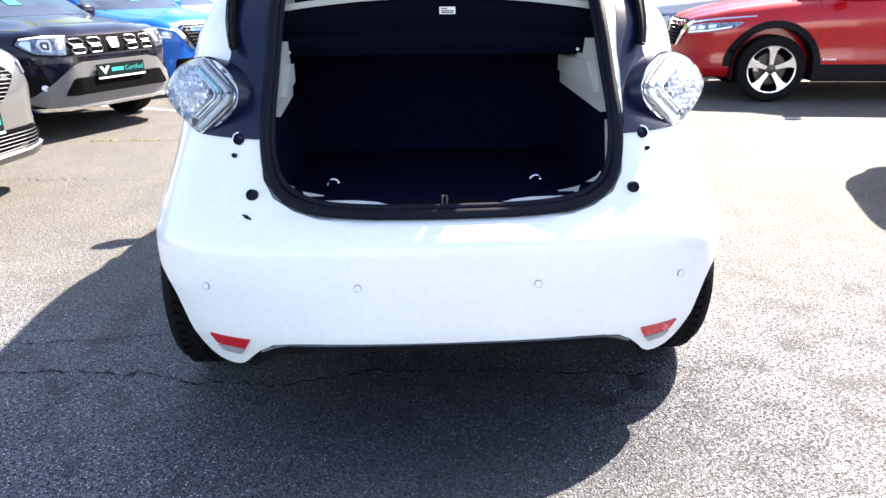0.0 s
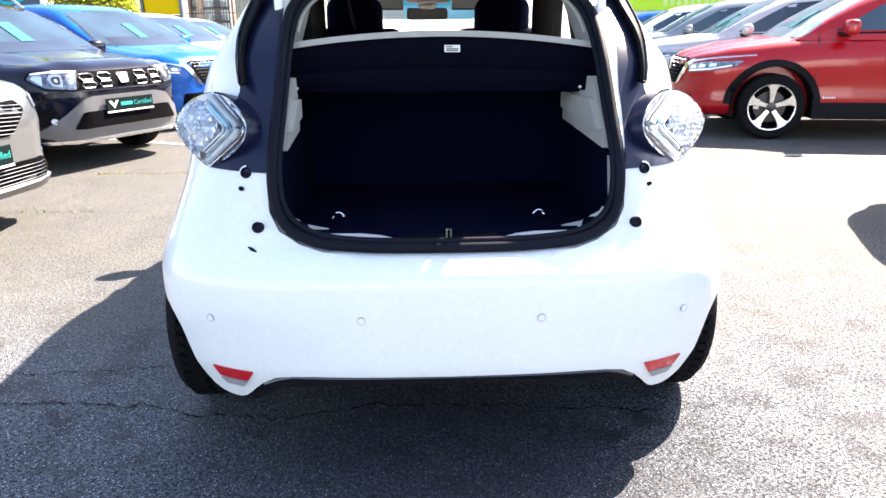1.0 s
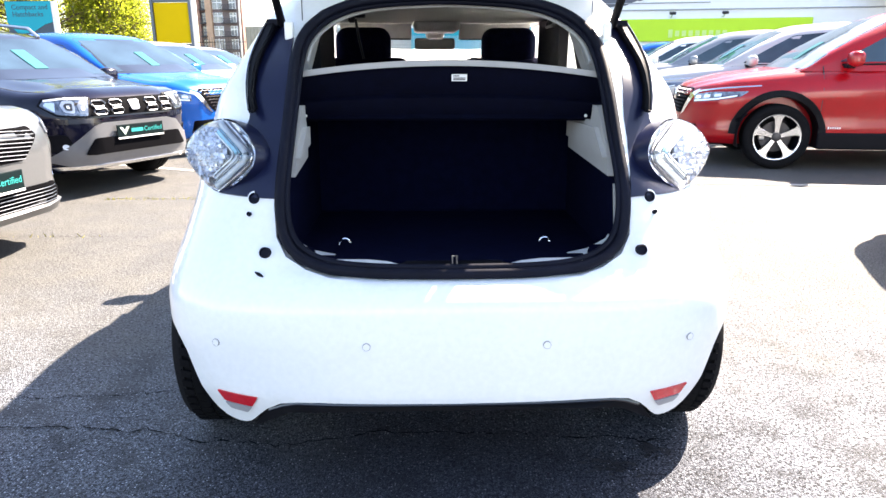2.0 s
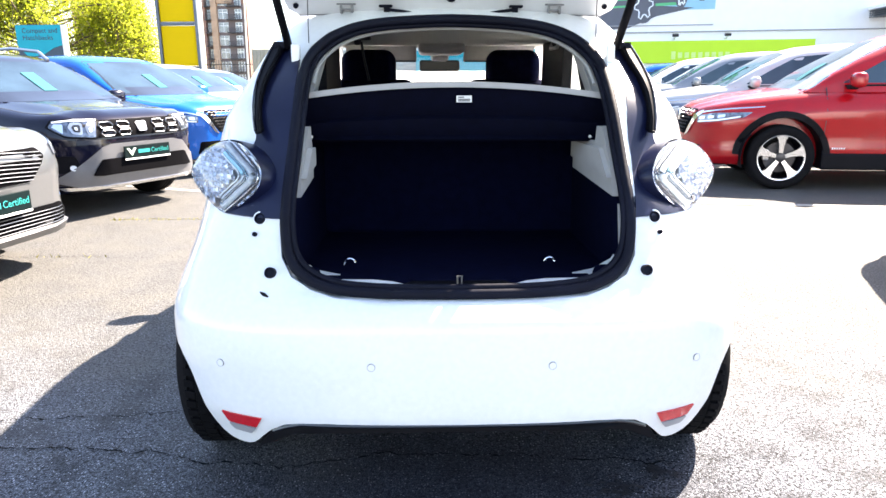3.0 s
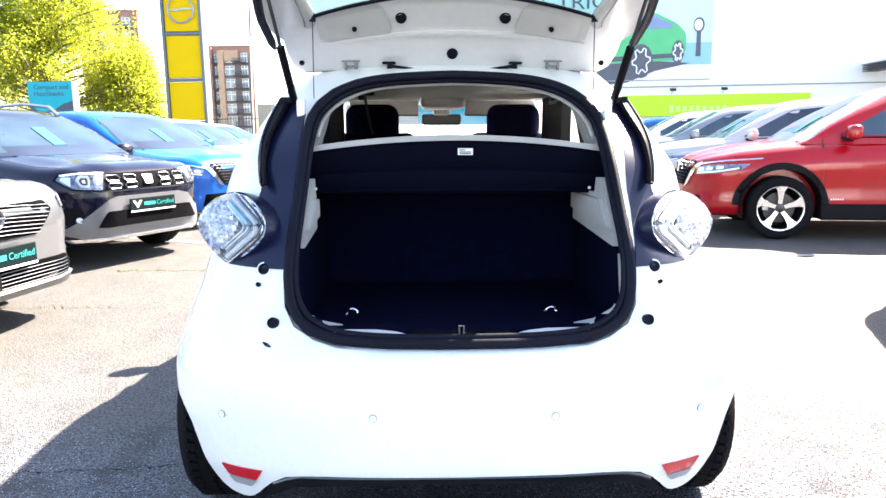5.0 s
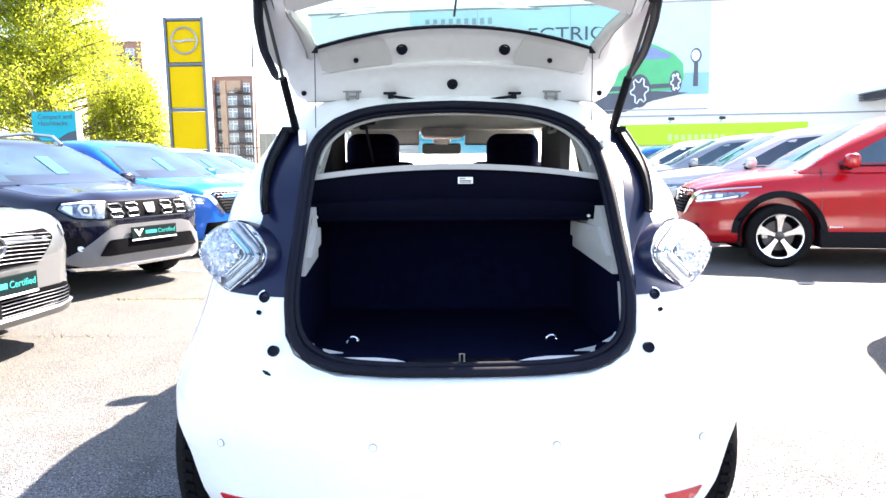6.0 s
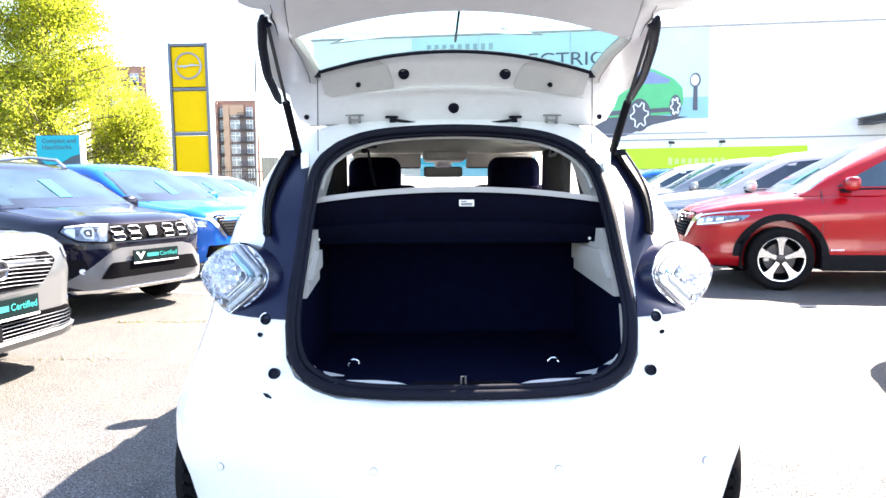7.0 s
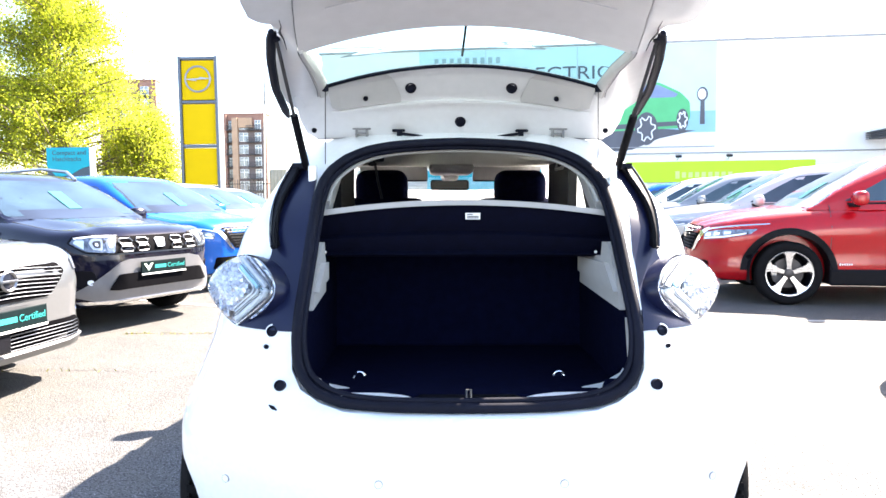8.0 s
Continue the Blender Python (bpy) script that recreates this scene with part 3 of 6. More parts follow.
    for b in np.linspace(1.272, 1.028, 22):
        a0, a1, y = float(np.interp(-b, [-q for q in fin_z], fin_in)), float(np.interp(-b, [-q for q in fin_z], fin_out)), tail_y(b)
        rings.append([(sx * p, y + q, b) for p, q in ((a0, 0.075), (a0 + 0.002, 0.040), (a0 + 0.010, 0.034), (a1 - 0.008, 0.044), (a1, 0.058), (a1 + 0.004, 0.14), (a0, 0.14))])
        line.append((sx * (a1 - 0.003), y + 0.047, b))
    fin = part("side_fin", loft(rings), BLACK, HATCH, "black fin beside the opening", smooth=True)
    part("fin_gloss", tube(line, [0.0045] * 22, 8), GLOSS_BLACK, fin, smooth=True)
    part("fin_cap", loft([[(sx * p, tail_y(1.27) + q, b) for p, q in ((0.515, 0.085), (0.520, 0.034), (0.552, 0.036), (0.562, 0.085))] for b in (1.262, 1.276, 1.281)]), RUBBER, fin)
    part("fin_foot", box(0.016, 0.03, 0.008, (sx * 0.558, tail_y(1.028) + 0.05, 1.024), 0.004, pose(0, 0, 0, 0, sx * 12, 0)), BLACK, fin)
    part("strut_mount", box(0.026, 0.03, 0.055, (sx * 0.478, 0.545, 1.245), 0.006), WHITE, HATCH)


LAMP_OUTLINE = [(0.527, 0.918), (0.533, 0.890), (0.556, 0.860), (0.596, 0.832), (0.640, 0.803), (0.668, 0.808), (0.710, 0.828), (0.752, 0.860), (0.779, 0.897),
                (0.765, 0.930), (0.735, 0.962), (0.696, 0.988), (0.645, 1.003), (0.598, 0.999), (0.557, 0.972), (0.533, 0.940)]


def tail_lamp(sx):
    """Clear diamond lens bulging round the corner over a crystal core, with pale strips along its two inner edges."""
    cx, cz = 0.652, 0.902
    size = 0.965
    n = Vector((sx * 0.62, -0.73, 0.29)).normalized()

    def at(x, z, d):
        return Vector((sx * x, tail_y(0.9) + 0.030 + 0.85 * (x - 0.527) + 0.42 * (z - 0.9), z)) + n * d

    def ring(k, d):
        return [at(cx + (x - cx) * k * size, cz + (z - cz) * k * size, d) for x, z in rounded(LAMP_OUTLINE, 0.4, 2)]

    lamp = part("tail_lamp", loft([ring(1.06, -0.10), ring(1.06, -0.012), ring(1.04, 0.004), ring(1.0, -0.004), ring(0.96, -0.02)]), NAVY_BLACK, HATCH, "clear-lensed diamond tail lamp", smooth=True)
    part("pan", loft([ring(0.97, -0.022), ring(0.955, -0.008), ring(0.90, -0.016), ring(0.04, -0.014)], caps=False), LAMP_PAN, lamp, "pale reflector pan", smooth=True)
    # faceted core, open to the outer side
    core = [(0.600, 0.918), (0.606, 0.896), (0.645, 0.850), (0.672, 0.836), (0.715, 0.850), (0.745, 0.880), (0.752, 0.905), (0.735, 0.935), (0.690, 0.962), (0.655, 0.968), (0.622, 0.945)]
    rng = random.Random(5)
    cut = bmesh.new()
    inside = lambda a, b: all((q[0] - p[0]) * (b - p[1]) - (q[1] - p[1]) * (a - p[0]) > 0 for p, q in zip(core, core[1:] + core[:1]))
    pitch = 0.0120
    bulge = lambda a, b: 0.020 * max(0.0, 1 - ((a - cx) ** 2 + (b - cz) ** 2) / 0.0144)
    vert = lambda a, b, d: cut.verts.new(at(a, b, d + bulge(a, b) - 0.010))
    for i in range(36, 68):
        for j in range(60, 86):
            a, b = (i + 0.5 * (j % 2)) * pitch, j * pitch
            if inside(a, b):
                h = pitch * 0.52
                tip = vert(a + rng.uniform(-0.4, 0.4) * h, b + rng.uniform(-0.4, 0.4) * h, rng.uniform(0.002, 0.013))
                rim = [vert(a + h * p, b + h * q, rng.uniform(0.0, 0.003)) for p, q in ((-1, -1), (1, -1), (1, 1), (-1, 1))]
                for k in range(4):
                    cut.faces.new((rim[k], rim[(k + 1) % 4], tip))
    part("crystal", cut, LAMP_CRYSTAL, lamp, "faceted crystal reflector")
    part("core_back", loft([[at(cx + (a - cx) * k, cz + (b - cz) * k, d + bulge(a, b) * (1.15 - k)) for a, b in core] for k, d in ((1.05, -0.012), (0.95, -0.010), (0.04, 0.002))], caps=False), STEEL, lamp)

    def bracket(k, lo=0.0, hi=1.0, d=0.016):
        """A rounded bracket along the lamp's two inner edges, k times its full size."""
        tip, bend, foot = (0.640, 1.002), (0.515, 0.912), (0.648, 0.804)
        pts = []
        for t in np.linspace(lo, hi, 25):
            if t < 0.34:
                p = [tip[i] + (bend[i] - tip[i]) * t / 0.46 for i in (0, 1)]
            elif t > 0.66:
                p = [foot[i] + (bend[i] - foot[i]) * (1 - t) / 0.46 for i in (0, 1)]
            else:
                q = (t - 0.34) / 0.32
                p0 = [tip[i] + (bend[i] - tip[i]) * 0.34 / 0.46 for i in (0, 1)]
                p2 = [foot[i] + (bend[i] - foot[i]) * 0.34 / 0.46 for i in (0, 1)]
                p = [(1 - q) ** 2 * p0[i] + 2 * q * (1 - q) * bend[i] + q * q * p2[i] for i in (0, 1)]
            pts.append(at(cx + (p[0] - cx) * k * size, cz + (p[1] - cz) * k * size, d))
        return pts

    part("rim_line", tube(bracket(1.02, d=0.010), 0.0020, 8), CHROME, lamp, "bright rim line", smooth=True)
    part("rim_gap", tube(bracket(0.92, d=0.000), 0.0060, 8), LAMP_SMOKE, lamp, smooth=True)
    part("light_strip", tube(bracket(0.81, d=0.004), 0.0080, 10), LAMP_VEIL, lamp, "pale light strip", smooth=True)
    part("light_guide", tube(bracket(0.67, 0.05, 0.46, d=0.012), 0.0070, 10), LAMP_BLUE, lamp, "pale blue light guide", smooth=True)
    part("light_guide", tube(bracket(0.67, 0.50, 0.97, d=0.010), 0.0055, 10), LAMP_VEIL, lamp, smooth=True)
    part("groove", tube(bracket(0.73, d=0.017), 0.0010, 6), LAMP_SMOKE, lamp, smooth=True)
    part("inner_strip", tube(bracket(0.57, 0.02, 0.98, d=0.014), 0.0022, 8), LAMP_WHITE, lamp, smooth=True)
    lens = part("lens", loft([ring(1.0, 0.0), ring(0.985, 0.012), ring(0.93, 0.022), ring(0.80, 0.033), ring(0.58, 0.041), ring(0.30, 0.046), ring(0.03, 0.048)]), CLEAR, lamp, "clear bulging lens", smooth=True)
    lens.visible_shadow = False


tail_lamp(LEFT)
tail_lamp(RIGHT)

# rubber seal round the opening
seal_line = []
for x, z in full_aperture:
    x, z = x * 0.967, 0.998 + (z - 0.998) * 0.956
    seal_line.append((x, hatch_skin_y(x, z) - 0.004, z))
dense = []
for i, p in enumerate(seal_line):
    q = seal_line[(i + 1) % len(seal_line)]
    for k in range(4):
        dense.append(tuple(Vector(p).lerp(Vector(q), k / 4)))
for _ in range(3):
    dense = [tuple((Vector(dense[i - 1]) + 2 * Vector(dense[i]) + Vector(dense[(i + 1) % len(dense)])) / 4) for i in range(len(dense))]
seal = part("aperture_seal", tube(dense, 0.0150, 12, closed=True), RUBBER, HATCH, "black rubber seal round the boot opening", smooth=True)
part("seal_lip", tube([(x * 0.962, y + 0.006, 0.995 + (z - 0.995) * 0.955) for x, y, z in dense], 0.0085, 10, closed=True), RUBBER, seal, smooth=True)
frame_line = [(x * 0.940, y + 0.030, 0.99 + (z - 0.99) * 0.928) for x, y, z in dense]
frame_line = sorted([p for p in frame_line if p[2] > 1.15], key=lambda p: math.atan2(p[0], p[2] - 1.05))
part("inner_frame", tube(frame_line, 0.0060, 8), GREY_TRIM, HATCH, "pale inner frame of the opening", smooth=True)

# boot lining
part("boot_floor", box(0.93, 0.66, 0.012, (0, 0.59, 0.612), 0.004), CARPET, HATCH, "black carpet boot floor")
part("seat_back", box(1.08, 0.05, 0.50, (0, 0.925, 0.86), 0.015, pose(0, 0, 0, -4)), CARPET, HATCH, "black folded-up rear seat back")
part("sill_cover", prism([(-0.20, 0.0), (-0.13, 0.028), (0.13, 0.028), (0.20, 0.0)], 0.075, lambda a, b, d: (a, 0.165 + d, 0.604 + b * 0.8)), BLACK, HATCH)
for sx in (LEFT, RIGHT):
    part("painted_sill", prism([(sx * 0.140, 0.636), (sx * 0.30, 0.637), (sx * 0.365, 0.642), (sx * 0.385, 0.650), (sx * 0.365, 0.6535), (sx * 0.23, 0.6515), (sx * 0.18, 0.646)], 0.03, lambda a, b, d: (a, 0.105 + d, b)), WHITE, HATCH, "white painted sill behind the seal")
part("threshold_trim", join(box(0.93, 0.075, 0.022, (0, 0.236, 0.616), 0.008), box(0.085, 0.15, 0.05, (-0.430, 0.205, 0.630), 0.02), box(0.085, 0.15, 0.05, (0.430, 0.205, 0.630), 0.02)), CARPET, HATCH, "black threshold trim of the boot floor")
part("latch_striker", tube([(-0.006, 0.150, 0.618), (-0.006, 0.150, 0.655), (0.006, 0.150, 0.655), (0.006, 0.150, 0.618)], 0.0028, 6), STEEL, HATCH, "steel lock striker")
for sx in (LEFT, RIGHT):
    hx = sx * 0.298 - 0.017
    part("lashing_hook", tube([(hx + 0.017 * math.cos(a), 0.36, 0.632 + 0.019 * math.sin(a)) for a in np.linspace(0, math.pi, 9)], 0.0035, 6), CHROME, HATCH, "chrome lashing hook")
    part("side_carpet", prism([(0.215, 0.61), (0.90, 0.61), (0.90, 1.10), (0.53, 1.10), (0.525, 0.885), (0.255, 0.83)], 0.014, lambda a, b, d: (sx * (0.470 - d), a, b)), CARPET, HATCH)
    part("corner_lining", prism([(0.115, 0.625), (0.275, 0.61), (0.275, 0.84), (0.235, 0.80), (0.165, 0.70)] if sx == LEFT else [(0.115, 0.625), (0.275, 0.61), (0.275, 0.72), (0.17, 0.70)], 0.012, lambda a, b, d: (sx * (0.474 - d), a, b)), CARPET, HATCH)
    deep = 0.43 if sx == LEFT else 0.66
    trim = [(0.270, 0.850), (deep, 0.885), (deep, 0.985), (min(deep, 0.45) - 0.005, 0.990), (min(deep, 0.445) - 0.01, 1.035), (0.39, 1.035), (0.30, 0.93)]
    side = part("side_trim", prism(trim, 0.030, lambda a, b, d: (sx * (0.466 - d - 0.08 * (a - 0.26)), a, b)), GREY_TRIM, HATCH, "pale grey moulded boot side trim")
    part("trim_ledge", prism([(0.285, 0.90), (deep - 0.02, 0.925), (deep - 0.02, 0.975), (0.37, 0.975)], 0.016, lambda a, b, d: (sx * (0.438 - d - 0.08 * (a - 0.26)), a, b)), GREY_TRIM, side)
    part("trim_clip", box(0.006, 0.012, 0.02, (sx * 0.428, 0.40, 0.905), 0.002), GREY_TRIM, side)
    if sx == RIGHT:
        part("sill_edge", prism([(0.195, 0.68), (0.215, 0.68), (0.262, 0.83), (0.245, 0.83)], 0.014, lambda a, b, d: (sx * (0.462 - d), a, b)), GREY_TRIM, HATCH)
    part("pillar_trim", prism([(0.55, 1.13), (0.64, 1.13), (0.86, 1.335), (0.76, 1.335)], 0.03, lambda a, b, d: (sx * (0.462 - d - 0.25 * max(0, b - 1.2)), a, b)), GREY_TRIM, HATCH)
    part("quarter_panel", prism([(0.86, 1.0), (1.36, 1.0), (1.36, 1.05), (0.94, 1.07), (1.12, 1.30), (1.10, 1.338), (1.04, 1.338), (0.86, 1.12)], 0.03, lambda a, b, d: (sx * (0.526 - d - 0.05 * max(0, b - 1.12)), a, b)), BLACK, HATCH, "dark quarter panel trim")

# parcel shelf with its drop flap
FLAP = mat("flap_cloth", (0.0008, 0.0014, 0.0075), rough=0.75, spec=0.06, vary=0.3, scale=200, bump=0.3, bump_scale=500)
shelf_top = lambda x: 1.158 - 0.036 * (x / 0.46) ** 2
xs = np.linspace(-0.482, 0.482, 21)
shelf = part("parcel_shelf", loft([[(x, 0.475, shelf_top(x)), (x, 0.475, shelf_top(x) - 0.014), (x, 0.90, shelf_top(x) - 0.02), (x, 0.90, shelf_top(x) - 0.006)] for x in xs]), CARPET, HATCH, "black parcel shelf with a pale rear edge")
part("edge_strip", loft([[(x, 0.462, shelf_top(x) + 0.005), (x, 0.462, shelf_top(x) - 0.012), (x, 0.482, shelf_top(x) - 0.012), (x, 0.482, shelf_top(x) + 0.005)] for x in xs]), GREY_TRIM, shelf)
flap = [(0.0, 0.0), (0.004, -0.04), (0.018, -0.075), (0.022, -0.085), (0.010, -0.097), (0.012, -0.125), (0.024, -0.150), (0.012, -0.162), (0.020, -0.170), (0.045, -0.172), (0.045, 0.0)]
part("drop_flap", loft([[(x * 0.985, 0.470 + a + 0.01, shelf_top(x) - 0.013 + b * (shelf_top(x) - 0.013 - 0.982) / 0.172) for a, b in flap] for x in xs]), FLAP, shelf, "black cloth drop flap", smooth=True)
part("shelf_pin", tube([(-0.475, 0.55, 0.99), (0.475, 0.55, 0.99)], 0.006, 6), BLACK, shelf)
for x in (-0.432, 0.414):
    part("flap_rivet", lathe([(0.0, -0.004), (0.004, -0.003), (0.005, 0.003)], 10), PAPER, shelf, "small white rivet").matrix_basis = pose(x, 0.478, 1.000)
label = part("label", box(0.046, 0.002, 0.020, (0.028, 0.4745, 1.112), 0.0), PAPER, shelf, "small white printed label")
for k, (w, dz) in enumerate(((0.018, 0.005), (0.036, -0.001), (0.036, -0.0055))):
    part("print_bar", box(w, 0.001, 0.0028, (0.028 - (0.036 - w) / 2, 0.4732, 1.112 + dz)), INK, label)

# cabin seen through the opening
part("headliner", box(1.10, 1.50, 0.012, (0, 1.60, 1.345), 0.004), LINER, HATCH, "pale cloth headliner")
part("cabin_floor", box(1.12, 1.9, 0.02, (0, 1.80, 0.512), 0.006), CARPET, HATCH)
VISOR_GREY = mat("visor_grey", (0.13, 0.13, 0.13), rough=0.8, vary=0.08)
part("dashboard", box(1.12, 0.35, 0.40, (0, 2.62, 0.78), 0.06), BLACK, HATCH)
for sx in (LEFT, RIGHT):
    seat = part("front_seat", box(0.46, 0.16, 0.62, (sx * 0.365, 1.98, 0.86), 0.05, None, 3), CARPET, HATCH, "black front seat with tall headrest", smooth=True)
    part("headrest", box(0.275, 0.13, 0.26, (sx * 0.365, 1.985, 1.185), 0.06, None, 5), CARPET, seat, smooth=True)
    visor = part("sun_visor", box(0.37, 0.14, 0.018, (sx * 0.31, 2.16, 1.308), 0.008, pose(0, 0, 0, -38)), VISOR_GREY, HATCH, "grey folded sun visor")
    part("visor_edge", tube([(sx * 0.31 - 0.18, 2.105, 1.262), (sx * 0.31 + 0.18, 2.105, 1.262)], 0.004, 6), BLACK, visor)
    for y0, poly in zip((0.94, 1.90), side_glass):
        pane = part("side_window", prism(poly, 0.004, lambda a, b, d: (sx * (0.700 - 0.36 * (b - 1.03) - d), a, b)), PRIVACY if y0 < 1 else CLEAN_GLASS, HATCH)
        pane.visible_shadow = False
    part("grab_handle", tube([(sx * 0.50, 1.45, 1.33), (sx * 0.49, 1.47, 1.305), (sx * 0.49, 1.62, 1.305), (sx * 0.50, 1.64, 1.33)], 0.008, 8), GREY_TRIM, HATCH)
    part("centre_pillar", prism([(1.38, 0.98), (1.90, 0.98), (1.88, 1.345), (1.36, 1.345)], 0.04, lambda a, b, d: (sx * (0.538 - d), a, b)), BLACK, HATCH)
part("roof_console", box(0.23, 0.40, 0.055, (0, 2.06, 1.322), 0.022), GREY_TRIM, HATCH)
part("console_lamp", box(0.10, 0.07, 0.05, (0, 2.24, 1.292), 0.018), GREY_TRIM, HATCH)
inner_mirror = part("cabin_mirror", box(0.22, 0.03, 0.06, (0.0, 2.27, 1.243), 0.014, None, 3), BLACK, HATCH, smooth=True)
part("mirror_face", box(0.20, 0.002, 0.045, (0.0, 2.2535, 1.243), 0.0), mat("mirror_face", (0.012, 0.013, 0.016), 0.06, metal=1.0), inner_mirror)
screen = part("windscreen", prism(screen_hole, 0.005, lambda a, b, d: (a, 3.02 + d - 2.25 * (b - 1.06), b)), CLEAN_GLASS, HATCH)
screen.visible_shadow = False
part("belt_reel", join(box(0.060, 0.05, 0.016, (-0.302, 0.84, 1.308), 0.005), box(0.022, 0.03, 0.026, (-0.318, 0.85, 1.296), 0.006)), BLACK, HATCH, "black belt guide under the roof lining")
part("belt", tube([(-0.306, 0.85, 1.295), (-0.297, 0.87, 1.23), (-0.284, 0.89, 1.165)], 0.005, 6), BLACK, HATCH)
for sx in (LEFT, RIGHT):
    door_mirror = part("door_mirror", box(0.15, 0.10, 0.14, (sx * 0.825, 2.36, 1.040), 0.04, None, 3), WHITE, HATCH, smooth=True)
    part("mirror_arm", box(0.10, 0.05, 0.03, (sx * 0.755, 2.38, 0.99), 0.01), BLACK, door_mirror)

# ---- tailgate ----
GATE_Y = [0.80, 0.72, 0.62, 0.44, 0.26, 0.10, -0.10]
GATE_C = [1.385, 1.496, 1.600, 1.625, 1.640, 1.690, 1.705]
GATE_E = [1.372, 1.430, 1.492, 1.520, 1.527, 1.570, 1.600]
GATE_W = [0.545, 0.552, 0.558, 0.560, 0.560, 0.570, 0.575]


def gate_point(x, v, lift=0.0, lipped=True):
    """A place on the tailgate's inner face: x across, v from 0 at the hinge to 6 at the free end."""
    k = range(7)
    y, zc, ze, w = (float(np.interp(v, k, a)) for a in (GATE_Y, GATE_C, GATE_E, GATE_W))
    lip_up = 0.055 * step(0.462, 0.525, abs(x)) * step(2.0, 3.6, v) if lipped else 0.0
    y += 0.016 * step(1.02, 1.12, v) * (1 - step(0.40, 0.45, abs(x))) * (1 - step(1.8, 1.95, v))
    return Vector((x, y + lift * (0.9 if v < 2 else 0.2), zc - (zc - ze) * (x / w) ** 2 + lip_up + lift * (0.25 if v < 2 else 1.0)))


def gate_sheet(x0, x1, v0, v1, thick=0.02, nx=14, nv=12, lift=0.0):
    """x0 and x1 may follow v."""
    fx0, fx1 = (f if callable(f) else (lambda v, f=f: f) for f in (x0, x1))
    bm = bmesh.new()
    lay = []
    for l in (lift, lift + thick):
        lay.append([[bm.verts.new(gate_point(fx0(v) + (fx1(v) - fx0(v)) * i / nx, v, l)) for i in range(nx + 1)] for v in np.linspace(v0, v1, nv + 1)])
    a, b = lay
    for i in range(nv):
        for j in range(nx):
            bm.faces.new((a[i][j], a[i][j + 1], a[i + 1][j + 1], a[i + 1][j]))
            bm.faces.new((b[i][j], b[i + 1][j], b[i + 1][j + 1], b[i][j + 1]))
    for j in range(nx):
        bm.faces.new((a[0][j], b[0][j], b[0][j + 1], a[0][j + 1]))
        bm.faces.new((a[nv][j], a[nv][j + 1], b[nv][j + 1], b[nv][j]))
    for i in range(nv):
        bm.faces.new((a[i][0], a[i + 1][0], b[i + 1][0], b[i][0]))
        bm.faces.new((a[i][nx], b[i][nx], b[i + 1][nx], a[i + 1][nx]))
    return bm


edge_x = lambda v: float(np.interp(v, [0, 0.35, 1, 2, 3, 4, 5, 6], [0.50, 0.535, 0.548, 0.548, 0.538, 0.530, 0.525, 0.48]))
gate = part("tailgate", gate_sheet(lambda v: -edge_x(v), edge_x, 0, 2, 0.008, 40, 40), SHADED_WHITE, HATCH, "raised white tailgate seen from inside", smooth=True)
glass_x = lambda v: float(np.interp(v, [2, 4], [0.440, 0.444]))
crease_x = lambda v: float(np.interp(v, [1.4, 2, 4.05, 4.84, 5.39, 6], [0.478, 0.474, 0.464, 0.450, 0.433, 0.408]))
pillar_x = lambda v: float(np.interp(v, [1.6, 2, 3, 4, 4.45, 4.8, 5.1, 5.42, 6], [0.545, 0.560, 0.572, 0.545, 0.520, 0.500, 0.516, 0.536, 0.530]))
